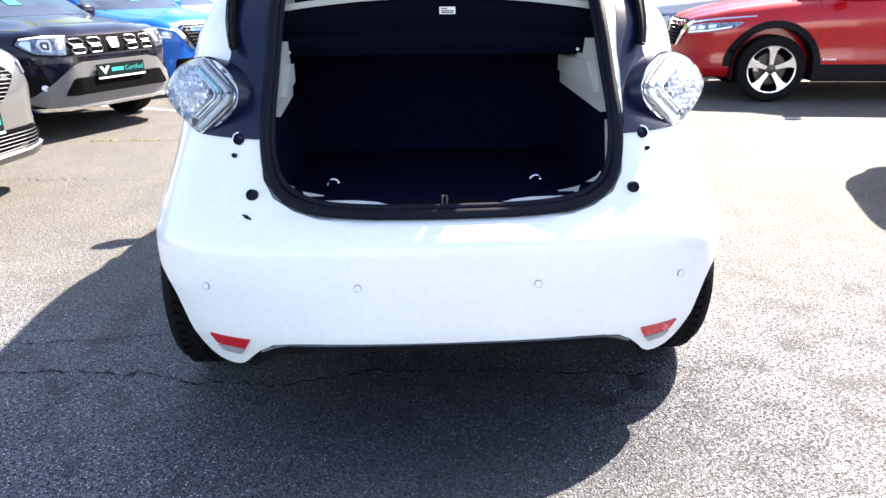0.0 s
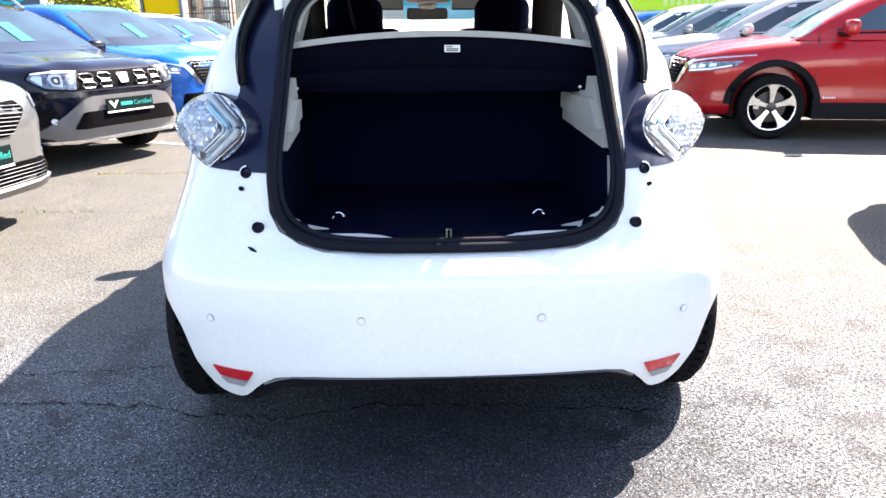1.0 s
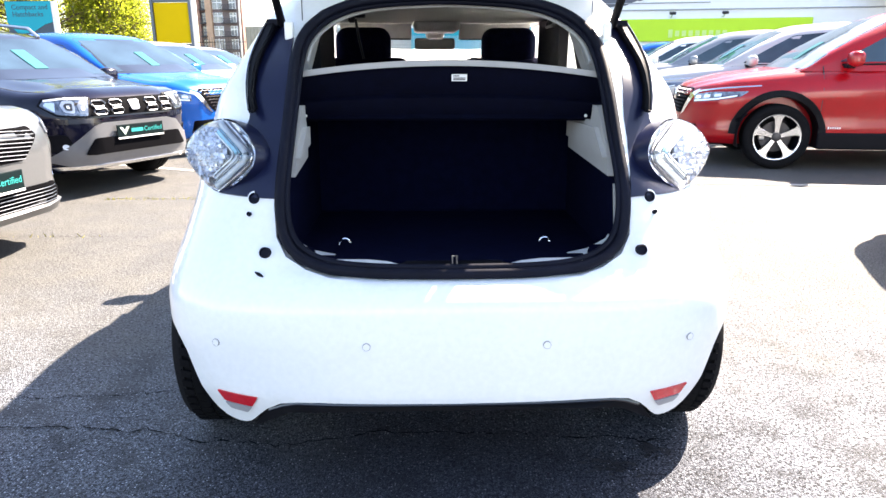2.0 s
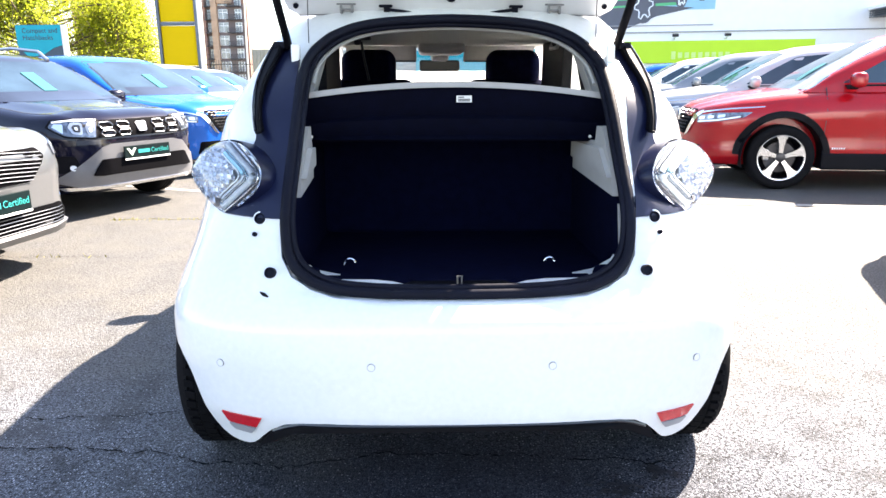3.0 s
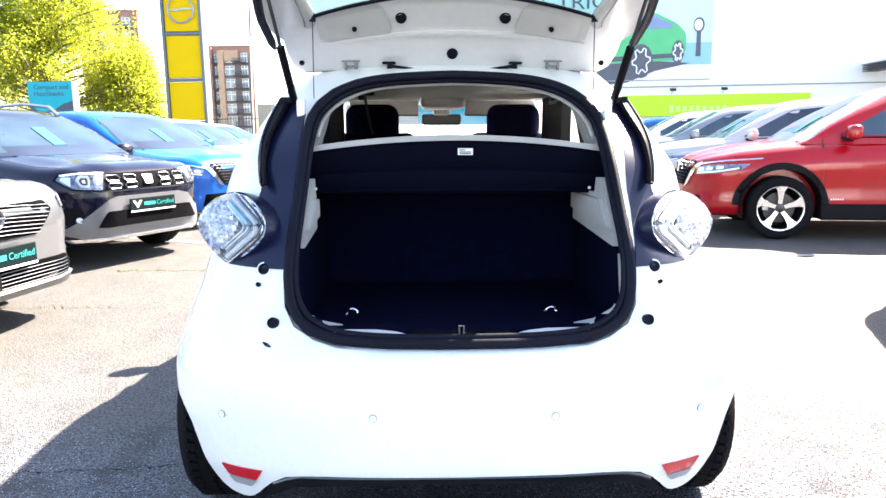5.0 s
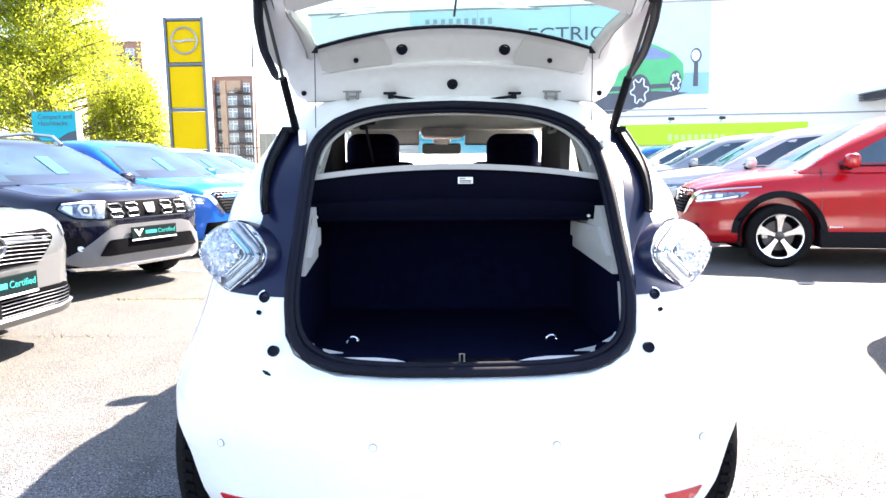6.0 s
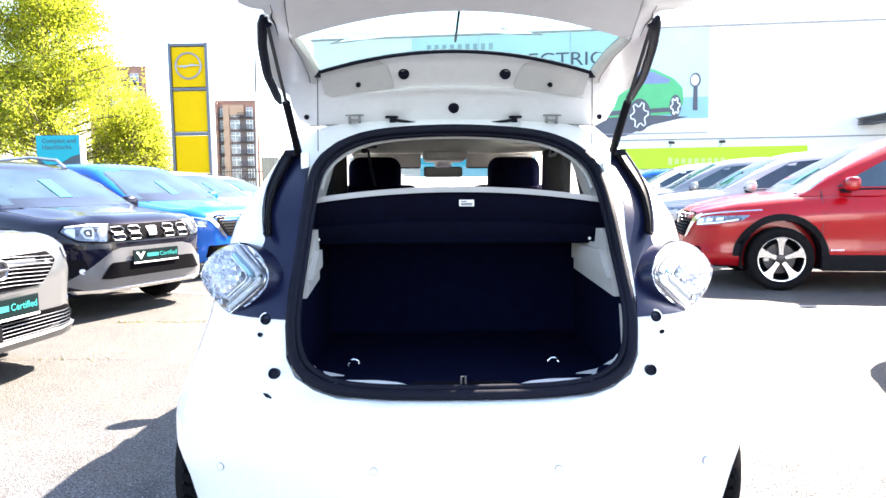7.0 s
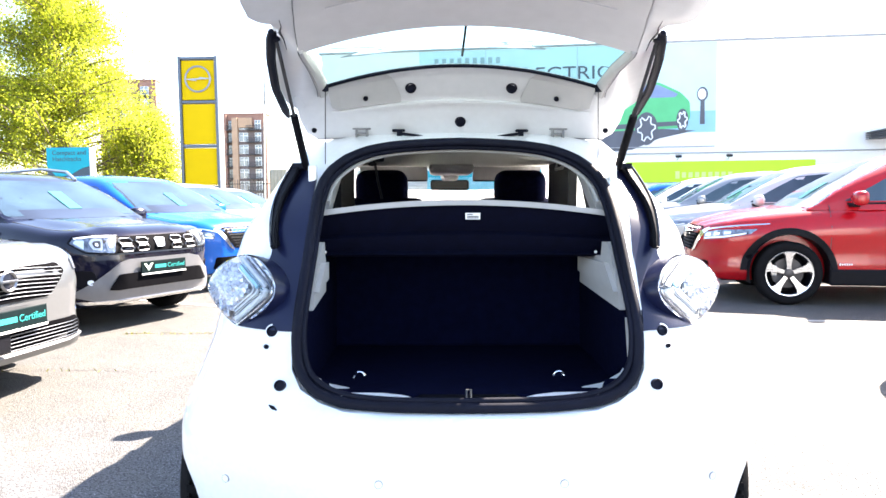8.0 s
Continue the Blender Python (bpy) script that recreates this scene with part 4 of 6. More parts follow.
for sx in (LEFT, RIGHT):
    seal_y, seal_x, seal_z = [0.25, 0.38, 0.52, 0.68], [0.535, 0.567, 0.586, 0.580], [1.620, 1.569, 1.509, 1.440]

    def pillar_at(v, f, sx=sx):
        """A place on the pillar's face: v along the gate, f from the crease to the outer edge, which turns up behind the moulding."""
        a, b = gate_point(sx * crease_x(v), v, -0.001, False), gate_point(sx * pillar_x(v), v, -0.001, False)
        k = step(1.4, 1.8, v) * (1 - step(4.15, 5.3, v))
        y = b.y
        edge = Vector((sx * float(np.interp(y, seal_y, seal_x)), y + 0.012, float(np.interp(y, seal_y, seal_z)) + 0.030))
        b = b.lerp(edge, k)
        p = a.lerp(b, f)
        p.z -= (0.030 * k + 0.010) * f * (1 - f) * (1.6 - f)
        return p

    pillar = []
    for v in np.linspace(1.5, 6, 40):
        front = [pillar_at(v, f) for f in (0.0, 0.08, 0.2, 0.35, 0.5, 0.65, 0.8, 0.92, 1.0)]
        pillar.append(front + [front[-1] + Vector((0, 0.004, 0.03)), front[0] + Vector((0, 0.004, 0.03))])
    part("side_frame", loft(pillar), SHADED_WHITE, gate, "smooth white pillar beside the rear window", smooth=True)
    slit = [pillar_at(v, f) + Vector((0, -0.002, -0.002)) for v, f in ((3.79, 0.48), (4.1, 0.52), (4.4, 0.56), (4.6, 0.54), (4.85, 0.48), (5.12, 0.43))]
    part("hinge_slit", tube(slit, [0.0008, 0.0018, 0.0040, 0.0030, 0.0012, 0.0008], 6), INK, gate)
    part("strut_bracket", box(0.010, 0.022, 0.010, tuple(pillar_at(4.25, 0.66)), 0.003), WHITE, gate)
    part("corner_trim", gate_sheet(lambda v, sx=sx: sx * float(np.interp(v, [1.10, 1.16, 1.28, 1.80, 1.93], [0.206, 0.203, 0.204, 0.226, 0.246])), lambda v, sx=sx: sx * float(np.interp(v, [1.10, 1.2, 1.93], [0.41, 0.435, 0.440])), 1.10, 1.93, 0.004, 8, 14, -0.008), CORNER_TRIM, gate, "grey corner trim")
    rails = []
    for v in np.linspace(1.75, 4.1, 16):
        a, b = gate_point(sx * (crease_x(v) - 0.003), v, -0.004, False), gate_point(sx * glass_x(v), v, -0.001, False)
        c, d = (a.lerp(b, f) + Vector((0, -0.004, -0.010)) for f in (0.3, 0.7))
        rails.append([a, c, d, b, b + Vector((0, 0, 0.012)), a + Vector((0, 0, 0.016))])
    part("frame_trim", loft(rails), CORNER_TRIM, gate, "grey trim strip beside the rear window", smooth=True)
    part("trim_gap", tube([q[0] + Vector((sx * 0.002, 0, -0.001)) for q in rails], 0.0019, 6), ZINC, gate)
    # thin tube drawn as the shadow line under the gate's lower edge
    part("gap_shade_line", tube([gate_point(sx * x, 0.03, -0.004) for x in np.linspace(0.40, 0.505, 8)], 0.0020, 6), ZINC, gate)
    edge_pts = [Vector((sx * float(np.interp(t, [0, 0.33, 0.66, 1], [0.580, 0.586, 0.567, 0.535])), float(np.interp(t, [0, 0.33, 0.66, 1], [0.68, 0.52, 0.38, 0.25])), float(np.interp(t, [0, 0.33, 0.66, 1], [1.440, 1.509, 1.569, 1.620])))) for t in np.linspace(0, 1, 14)]
    part("edge_seal", tube(edge_pts, [0.006] + [0.014] * 12 + [0.008], 8), RUBBER, gate, "black edge moulding", smooth=True)
    part("knob", lathe([(0.0, -0.012), (0.011, -0.010), (0.011, 0.012), (0.0, 0.014)], 12, "Z"), RUBBER, gate).matrix_basis = Matrix.Translation(gate_point(sx * 0.446, 1.96, -0.012))
    string_top = gate_point(sx * 0.446, 1.93, -0.012)
    part("shelf_cord", tube([string_top, (sx * 0.448, 0.60, 1.13)], 0.0016, 5), INK, gate, "thin cord down to the shelf")
    low, high = Vector((sx * 0.503, 0.575, 1.262)), Vector((sx * 0.530, 0.28, 1.612))
    mid = low.lerp(high, 0.44)
    strut = part("gas_strut", tube([low, low.lerp(high, 0.02), mid], [0.008, 0.0125, 0.0125], 10), BLACK, gate, "black gas strut", smooth=True)
    part("rod", tube([mid, high], 0.0055, 8), DARK_METAL, strut, smooth=True)
    part("ball_joint", lathe([(0.0, -0.016), (0.013, -0.01), (0.013, 0.01), (0.0, 0.016)], 12, "Z"), RUBBER, strut).matrix_basis = Matrix.Translation(high)
    part("hinge", join(box(0.009, 0.05, 0.03, (sx * 0.345 - 0.018, 0.80, 1.395), 0.003), box(0.009, 0.05, 0.03, (sx * 0.345 + 0.018, 0.80, 1.395), 0.003), box(0.064, 0.012, 0.006, (sx * 0.345, 0.775, 1.410), 0.002), box(0.036, 0.010, 0.005, (sx * 0.345, 0.772, 1.394), 0.001)), ZINC, gate, "steel hinge")
    part("bump_stop", join(box(0.046, 0.018, 0.009, (sx * 0.215, 0.765, 1.403), 0.004), box(0.020, 0.016, 0.022, (sx * 0.212, 0.768, 1.392), 0.004)), RUBBER, gate)
    part("wire_sleeve", tube([(sx * 0.205, 0.76, 1.392), (sx * 0.16, 0.755, 1.386), (sx * 0.12, 0.765, 1.380)], 0.005, 8), RUBBER, gate)
    for ax, v, r in ((0.170, 1.49, 0.018), (0.322, 1.36, 0.008), (0.508, 0.47, 0.0085)):
        b = part("gate_bung", lathe([(0.0, -0.004), (r * 0.7, -0.003), (r * 0.75, -0.008), (r, -0.007), (r * 1.1, 0.004)], 20), RUBBER, gate, smooth=True)
        b.matrix_basis = Matrix.Translation(gate_point(sx * ax, v, -0.009 if 0.3 < ax < 0.4 else 0.0)) @ pose(0, 0, 0, 28, 0, 0)
b = part("gate_bung", lathe([(0.0, -0.004), (0.0126, -0.003), (0.0135, -0.008), (0.018, -0.007), (0.020, 0.004)], 20), RUBBER, gate, smooth=True)
b.matrix_basis = Matrix.Translation(gate_point(0, 0.45)) @ pose(0, 0, 0, 28, 0, 0)
part("crease", gate_sheet(-0.40, 0.40, 0.93, 1.0, 0.006, 16, 1, -0.006), SHADED_WHITE, gate)
part("gate_glass", gate_sheet(lambda v: -glass_x(v), glass_x, 2, 4, 0.004, 40, 20, 0.004), TINT, gate, "pale green heated rear window", smooth=True)
part("glass_seal", tube([gate_point(x, 1.97 + 0.02, -0.002) for x in np.linspace(-0.440, 0.440, 25)], 0.006, 6), RUBBER, gate)
part("gate_trim", gate_sheet(lambda v: 0.003 - crease_x(v), lambda v: crease_x(v) - 0.003, 4.02, 6, 0.012, 16, 10, -0.004), GATE_TRIM, gate, "pale grey plastic tailgate trim", smooth=True)
part("trim_crease", tube([gate_point(x, 5.15, -0.013) for x in np.linspace(-0.36, 0.36, 15)], 0.0016, 6), STEEL, gate)
part("wiper_arm", tube([gate_point(0, 2.05, 0.03), gate_point(0.0, 3.6, 0.034)], 0.004, 6), BLACK, gate)
part("spoiler_edge", gate_sheet(lambda v: 0.01 - edge_x(v), lambda v: edge_x(v) - 0.01, 4.03, 4.09, 0.062, 16, 1, 0.010), WHITE, gate)
part("gate_skin", gate_sheet(lambda v: -edge_x(v) - 0.005 - 0.03 * step(4.4, 5.0, v), lambda v: edge_x(v) + 0.005 + 0.03 * step(4.4, 5.0, v), 4, 6, 0.015, 16, 8, 0.05), WHITE, gate, smooth=True)


# ---- parked cars ----
def star_wheel(parent, m, r, width):
    """Alloy wheel with five broad spokes that flare towards the rim, dark pockets and a dark hub; the outer side looks to -y."""
    rr, h = r * 0.70, width / 2
    w = part("wheel", lathe([(rr, -h + 0.02), (rr + 0.008, -h + 0.005), (rr - 0.012, -h + 0.015), (rr - 0.03, h - 0.03), (0.05, h - 0.05), (0.0, h - 0.05)], 40), BLACK, parent, "five-spoke alloy wheel", smooth=True)
    w.matrix_basis = m
    profile = [(rr - 0.002, -h + 0.015), (rr + 0.02, -h + 0.0), (rr + 0.035, -h - 0.004), (r - 0.045, -h - 0.009), (r - 0.030, -h - 0.006), (r - 0.012, -h + 0.010), (r, -h + 0.035), (r, -0.03), (r - 0.006, -0.026), (r - 0.006, -0.018), (r, -0.014),
               (r, 0.014), (r - 0.006, 0.018), (r - 0.006, 0.026), (r, 0.03), (r, h - 0.035), (r - 0.018, h - 0.006), (r - 0.05, h + 0.008), (rr, h - 0.02)]
    part("tyre", lathe(profile, 56), TYRE, w, smooth=True)
    part("rim_edge", lathe([(rr + 0.003, -h + 0.012), (rr + 0.003, -h - 0.001), (rr - 0.009, -h + 0.003), (rr - 0.014, -h + 0.03)], 56), ALLOY, w, smooth=True)
    first = None
    for i in range(5):
        turn = pose(0, 0, 0, 0, 72 * i, 0)
        if first is None:
            to3 = lambda u, v, d: (u, -h + 0.006 + d + 0.022 * (1 - v / rr), v)
            outline = [(-0.27 * rr, 0.955 * rr), (0.27 * rr, 0.955 * rr), (0.16 * rr, 0.80 * rr), (0.105 * rr, 0.52 * rr), (0.085 * rr, 0.20 * rr), (-0.085 * rr, 0.20 * rr), (-0.105 * rr, 0.52 * rr), (-0.16 * rr, 0.80 * rr)]
            first = part("spoke", prism(outline, 0.035, to3), ALLOY, w, "machined silver spoke")
            first.matrix_basis = turn
        else:
            again(first, turn)
    part("hub", lathe([(0.0, -h + 0.016), (0.026, -h + 0.017), (0.046, -h + 0.022), (0.052, -h + 0.06)], 20), DARK_METAL, w, smooth=True)
    part("brake_disc", lathe([(0.05, -h + 0.085), (rr * 0.68, -h + 0.085), (rr * 0.68, -h + 0.10)], 32), DARK_METAL, w)
    part("caliper", box(0.06, 0.05, 0.11, (-rr * 0.58, -h + 0.085, rr * 0.10), 0.012), STEEL, w)
    return w


# In a car's own axes x points ahead from the middle of its nose, y to its left, z up.
STATION_X = [0.0, -0.03, -0.10, -0.25, -0.50, -0.90, -1.30, -2.2, -3.2, -3.85, -4.2, -4.35, -4.40]
STATION_W = [0.46, 0.57, 0.69, 0.805, 0.88, 0.91, 0.915, 0.915, 0.915, 0.90, 0.85, 0.78, 0.72]
NOSE_FADE = [1.0, 0.72, 0.40, 0.14, 0.03] + [0.0] * 8
STATION_B = [0.30, 0.25, 0.22, 0.20, 0.20, 0.20, 0.20, 0.20, 0.20, 0.22, 0.28, 0.34, 0.38]


def parked_car(label, m, colour, length=4.4, width=1.84, height=1.62, hood=1.0, style="", group="", rails=False, lights=True, nose=0.80, sheet=True, blunt=1.0, clear=0.0, tyre_r=0.345):
    """A family car or SUV: lofted body and cabin, carved arches, panels laid on the body."""
    car = thing("parked_car", label, "car", m, group)
    kx, kw, kz = length / 4.4, width / 1.84, height / 1.62
    sx = [x * kx for x in STATION_X]
    top_x = [0.0, -0.03, -0.10, -0.25, -0.50, -0.90, -1.25, -2.2, -3.2, -3.85, -4.2, -4.35, -4.40]
    top_z = [nose - 0.06, nose + 0.01, nose + 0.07, nose + 0.115, hood - 0.052, hood, hood + 0.04, 1.06 * kz, 1.08 * kz, 1.08 * kz, 1.05 * kz, 0.98, 0.88]
    at = np.r_[np.linspace(-length, -length + 0.3, 8), np.linspace(-length + 0.4, -0.6, 30), np.linspace(-0.5, -0.12, 8), -0.08, -0.05, -0.03, -0.015, 0.0]
    rings = []
    for x in at:
        w, b = smooth_curve(sx, [a * kw * (1 - (1 - blunt) * f) for a, f in zip(STATION_W, NOSE_FADE)], x, 2), smooth_curve(sx, [a + clear for a in STATION_B], x, 2)
        t = smooth_curve([a * kx for a in top_x], top_z, x, 2)
        h = t - b
        half = [(0.0, b), (0.6 * w, b), (0.90 * w, b + 0.01), (0.965 * w, b + 0.07 * h / 0.8), (w * 0.99, b + 0.16 * h), (w * 0.975, b + 0.28 * h), (w * 0.962, b + 0.40 * h), (w * 0.985, b + 0.56 * h),
                (w, b + 0.68 * h), (w * 0.992, b + 0.74 * h), (w * 0.965, b + 0.84 * h), (w * 0.93, b + 0.915 * h), (w * 0.885, b + 0.965 * h), (w * 0.80, b + 0.992 * h), (w * 0.62, t + 0.004), (w * 0.58, t + 0.018), (w * 0.3, t + 0.022), (0.0, t + 0.024)]
        rings.append([(float(x), float(y), float(z)) for y, z in half] + [(float(x), float(-y), float(z)) for y, z in half[-2:0:-1]])
    shape = loft(rings)
    cab_x = [-1.05, -1.30, -1.60, -1.95, -2.2, -2.7, -3.3, -3.85, -4.15, -4.30]
    cab_z = [hood, 1.17 * kz, 1.345 * kz, 1.52 * kz, 1.585 * kz, height, height - 0.02, height - 0.09, 1.34 * kz, 1.04 * kz]
    rings = []
    for x in np.r_[np.linspace(-4.30, -3.85, 6), np.linspace(-3.7, -2.3, 10), np.linspace(-2.2, -1.05, 14)]:
        t = smooth_curve(cab_x, cab_z, x, 3)
        base, wb = 0.98 * kz, 0.86 * kw * float(np.interp(x, [-4.3, -3.9, -1.6, -1.05], [0.86, 0.97, 1.0, 0.90]))
        h = max(0.01, t - base)
        wt = wb - 0.40 * kw * h * float(np.interp(x, [-4.3, -3.9, -2, -1.05], [1.0, 0.9, 0.85, 0.5]))
        half = [(0.0, base), (wb, base), (wb - 0.33 * (wb - wt), base + 0.38 * h), (wb - 0.72 * (wb - wt), base + 0.78 * h), (wt - 0.015, base + 0.93 * h), (wt - 0.08, base + 0.985 * h), (wt * 0.5, t + 0.01), (0.0, t + 0.015)]
        rings.append([(float(x * kx), float(y), float(z)) for y, z in half] + [(float(x * kx), float(-y), float(z)) for y, z in half[-2:0:-1]])
    cabin_shape = loft(rings)
    tmp = bpy.data.meshes.new("tmp")
    shape.to_mesh(tmp)
    both = cabin_shape.copy()
    both.from_mesh(tmp)
    tree = tree_of(both)
    body = part("body", shape, colour, car, "painted body shell")
    axles = (-0.86 * kx, -3.52 * kx)
    r = tyre_r
    cutters = []
    for ax in axles:
        for s in (-1, 1):
            c = lathe([(0.0, -0.2), (r + 0.072, -0.2), (r + 0.072, 0.2), (0.0, 0.2)], 36)
            bmesh.ops.translate(c, vec=(ax, s * (0.90 * kw), r + 0.01), verts=c.verts)
            cutters.append(c)
    carve(body, cutters)
    part("cabin", cabin_shape, colour, car, "pillars and roof", smooth=True)
    Y, Z, X = (0, 1, 0), (0, 0, 1), (1, 0, 0)
    front, ahead = (-1, 0, 0), (0.3, 0, 0)
    glass_panel = patch(tree, rounded([(-0.74 * kw, hood + 0.06), (0.74 * kw, hood + 0.06), (0.585 * kw, 1.50 * kz), (-0.585 * kw, 1.50 * kz)], 0.08), Y, Z, front, 0.004, 0.09)
    frit = rounded([(-0.775 * kw, hood + 0.035), (0.775 * kw, hood + 0.035), (0.612 * kw, 1.525 * kz), (-0.612 * kw, 1.525 * kz)], 0.08)
    part("screen_frit", patch(tree, frit, Y, Z, front, 0.002, 0.09), GLOSS_BLACK, car, "black windscreen border", smooth=True)
    ws = part("windscreen", glass_panel, CAR_GLASS, car, "windscreen reflecting the sky", smooth=True)
    for s in (-1, 1):
        part("wiper", tube([(-1.12 * kx, s * 0.1 + 0.3, hood + 0.060), (-1.14 * kx, s * 0.1 - 0.25, hood + 0.072)], 0.005, 5), BLACK, ws)
    if sheet:
        part("dash_sheet", patch(tree, [(-0.02, hood + 0.12), (0.12, hood + 0.12), (0.12, hood + 0.30), (-0.02, hood + 0.30)], Y, Z, front, 0.012, 0.09, 0.004), SHEET, ws, "pale blue notice inside the windscreen")
    for s in (-1, 1):
        side = (0, -s, 0)
        for poly in ([(-1.37, 1.07), (-1.72, 1.275), (-2.04, 1.44), (-2.62, 1.49), (-2.66, 1.07)], [(-2.74, 1.07), (-2.70, 1.49), (-3.35, 1.46), (-3.50, 1.08)], [(-3.58, 1.10), (-3.45, 1.44), (-3.75, 1.36), (-3.86, 1.12)]):
            part("side_window", patch(tree, rounded([(a * kx, b * kz) for a, b in poly], 0.08), X, Z, side, 0.004, 0.12), CAR_GLASS, car, smooth=True)
        mirror = part("door_mirror", box(0.13, 0.20, 0.15, (-1.46 * kx, s * (0.98 * kw), 1.10 * kz), 0.05, None, 3), colour, car, "door mirror in body colour", smooth=True)
        part("mirror_foot", box(0.08, 0.12, 0.04, (-1.44 * kx, s * (0.90 * kw), 1.03 * kz), 0.012), BLACK, mirror)
        part("sill", box(1.92 * kx, 0.05, 0.17, (-2.19 * kx, s * 0.902 * kw, 0.265 + clear), 0.02), BLACK, car)
        for ax in axles:
            arch = []
            for k in range(25):
                a = math.radians(2 + 176 * k / 24)
                arch.append((ax + (r + 0.070) * math.cos(a), r + 0.01 + (r + 0.070) * math.sin(a)))
            for k in range(25):
                a = math.radians(178 - 176 * k / 24)
                arch.append((ax + (r + 0.132) * math.cos(a), r + 0.01 + (r + 0.132) * math.sin(a)))
            part("arch_trim", patch(tree, arch, X, Z, side, 0.012, 0.12, 0.03), BLACK, car, "black wheel-arch trim")
            drum = lathe([(0.05, 0.0), (r + 0.066, 0.0), (r + 0.066, 0.215 * kw)], 36)
            bmesh.ops.bisect_plane(drum, geom=drum.verts[:] + drum.edges[:] + drum.faces[:], plane_co=(0, 0, -0.12), plane_no=(0, 0, 1), clear_inner=True)
            part("arch_liner", drum, BLACK, car).matrix_basis = pose(ax, s * (0.70 * kw + 0.006), r + 0.01, 0, 0, 180 if s < 0 else 0)
            star_wheel(car, pose(ax, s * 0.80 * kw, r, 0, 0, 180 if s > 0 else 0), r, 0.225)
        for xa in (-1.24, -2.62):
            part("door_seam", patch(tree, [(xa * kx - 0.004, 0.36), (xa * kx + 0.004, 0.36), (xa * kx + 0.004, 1.03 * kz), (xa * kx - 0.004, 1.03 * kz)], X, Z, side, 0.0015, 0.1, 0.004), INK, car)
        part("hood_seam", patch(tree, [(-1.10 * kx, s * 0.745 * kw), (-0.62 * kx, s * 0.735 * kw), (-0.30 * kx, s * 0.675 * kw), (-0.30 * kx, s * 0.667 * kw), (-0.62 * kx, s * 0.727 * kw), (-1.10 * kx, s * 0.737 * kw)], X, Y, (0, 0, -1), 0.0015, 0.1, 0.004), INK, car)
        part("waist_trim", patch(tree, [(-1.40 * kx, 1.035 * kz), (-3.70 * kx, 1.055 * kz), (-3.70 * kx, 1.072 * kz), (-1.40 * kx, 1.052 * kz)], X, Z, side, 0.006, 0.15), BLACK, car)
        for xa in (-2.50, -3.40):
            part("door_handle", box(0.17, 0.03, 0.025, (xa * kx, s * 0.915 * kw, 0.93 * kz), 0.01), colour, car)
        if rails:
            part("roof_rail", tube([(-2.0 * kx, s * 0.58 * kw, 1.53 * kz), (-2.15 * kx, s * 0.58 * kw, 1.60 * kz + 0.03), (-2.6 * kx, s * 0.58 * kw, height + 0.055), (-3.5 * kx, s * 0.57 * kw, height + 0.03), (-3.75 * kx, s * 0.57 * kw, height - 0.08)], 0.018, 8), STEEL, car, smooth=True)
    part("underbody", box(3.9 * kx, 1.3 * kw, 0.08, (-2.2 * kx, 0, 0.23 + clear), 0.02), BLACK, car)
    if lights:
        front_details(car, tree, style, kw, nose, hood, colour, clear)
    both.free()
    bpy.data.meshes.remove(tmp)
    return car


def plate(car, z, x):
    board = part("show_plate", box(0.012, 0.52, 0.112, (x, 0, z), 0.004), PLATE_GREEN, car, "dark show plate with pale lettering")
    part("logo_bar", prism([(-0.235, 0.035), (-0.182, -0.035), (-0.130, 0.035), (-0.158, 0.035), (-0.182, 0.004), (-0.207, 0.035)], 0.003, lambda a, b, d: (x + 0.0065 + d, -a * -1, z + b)), PLATE_LIME, board)
    part("name_bar", box(0.003, 0.13, 0.032, (x + 0.0075, -0.045, z)), PLATE_TEAL, board)
    words("lettering", "Certified", 0.058, PLATE_TEAL, board, Matrix.Translation((x + 0.0075, 0.035, z - 0.018)) @ pose(0, 0, 0, 90, 0, 90), 0.001)
    part("foot_strip", box(0.006, 0.52, 0.014, (x + 0.006, 0, z - 0.064), 0.002), PAPER, board)


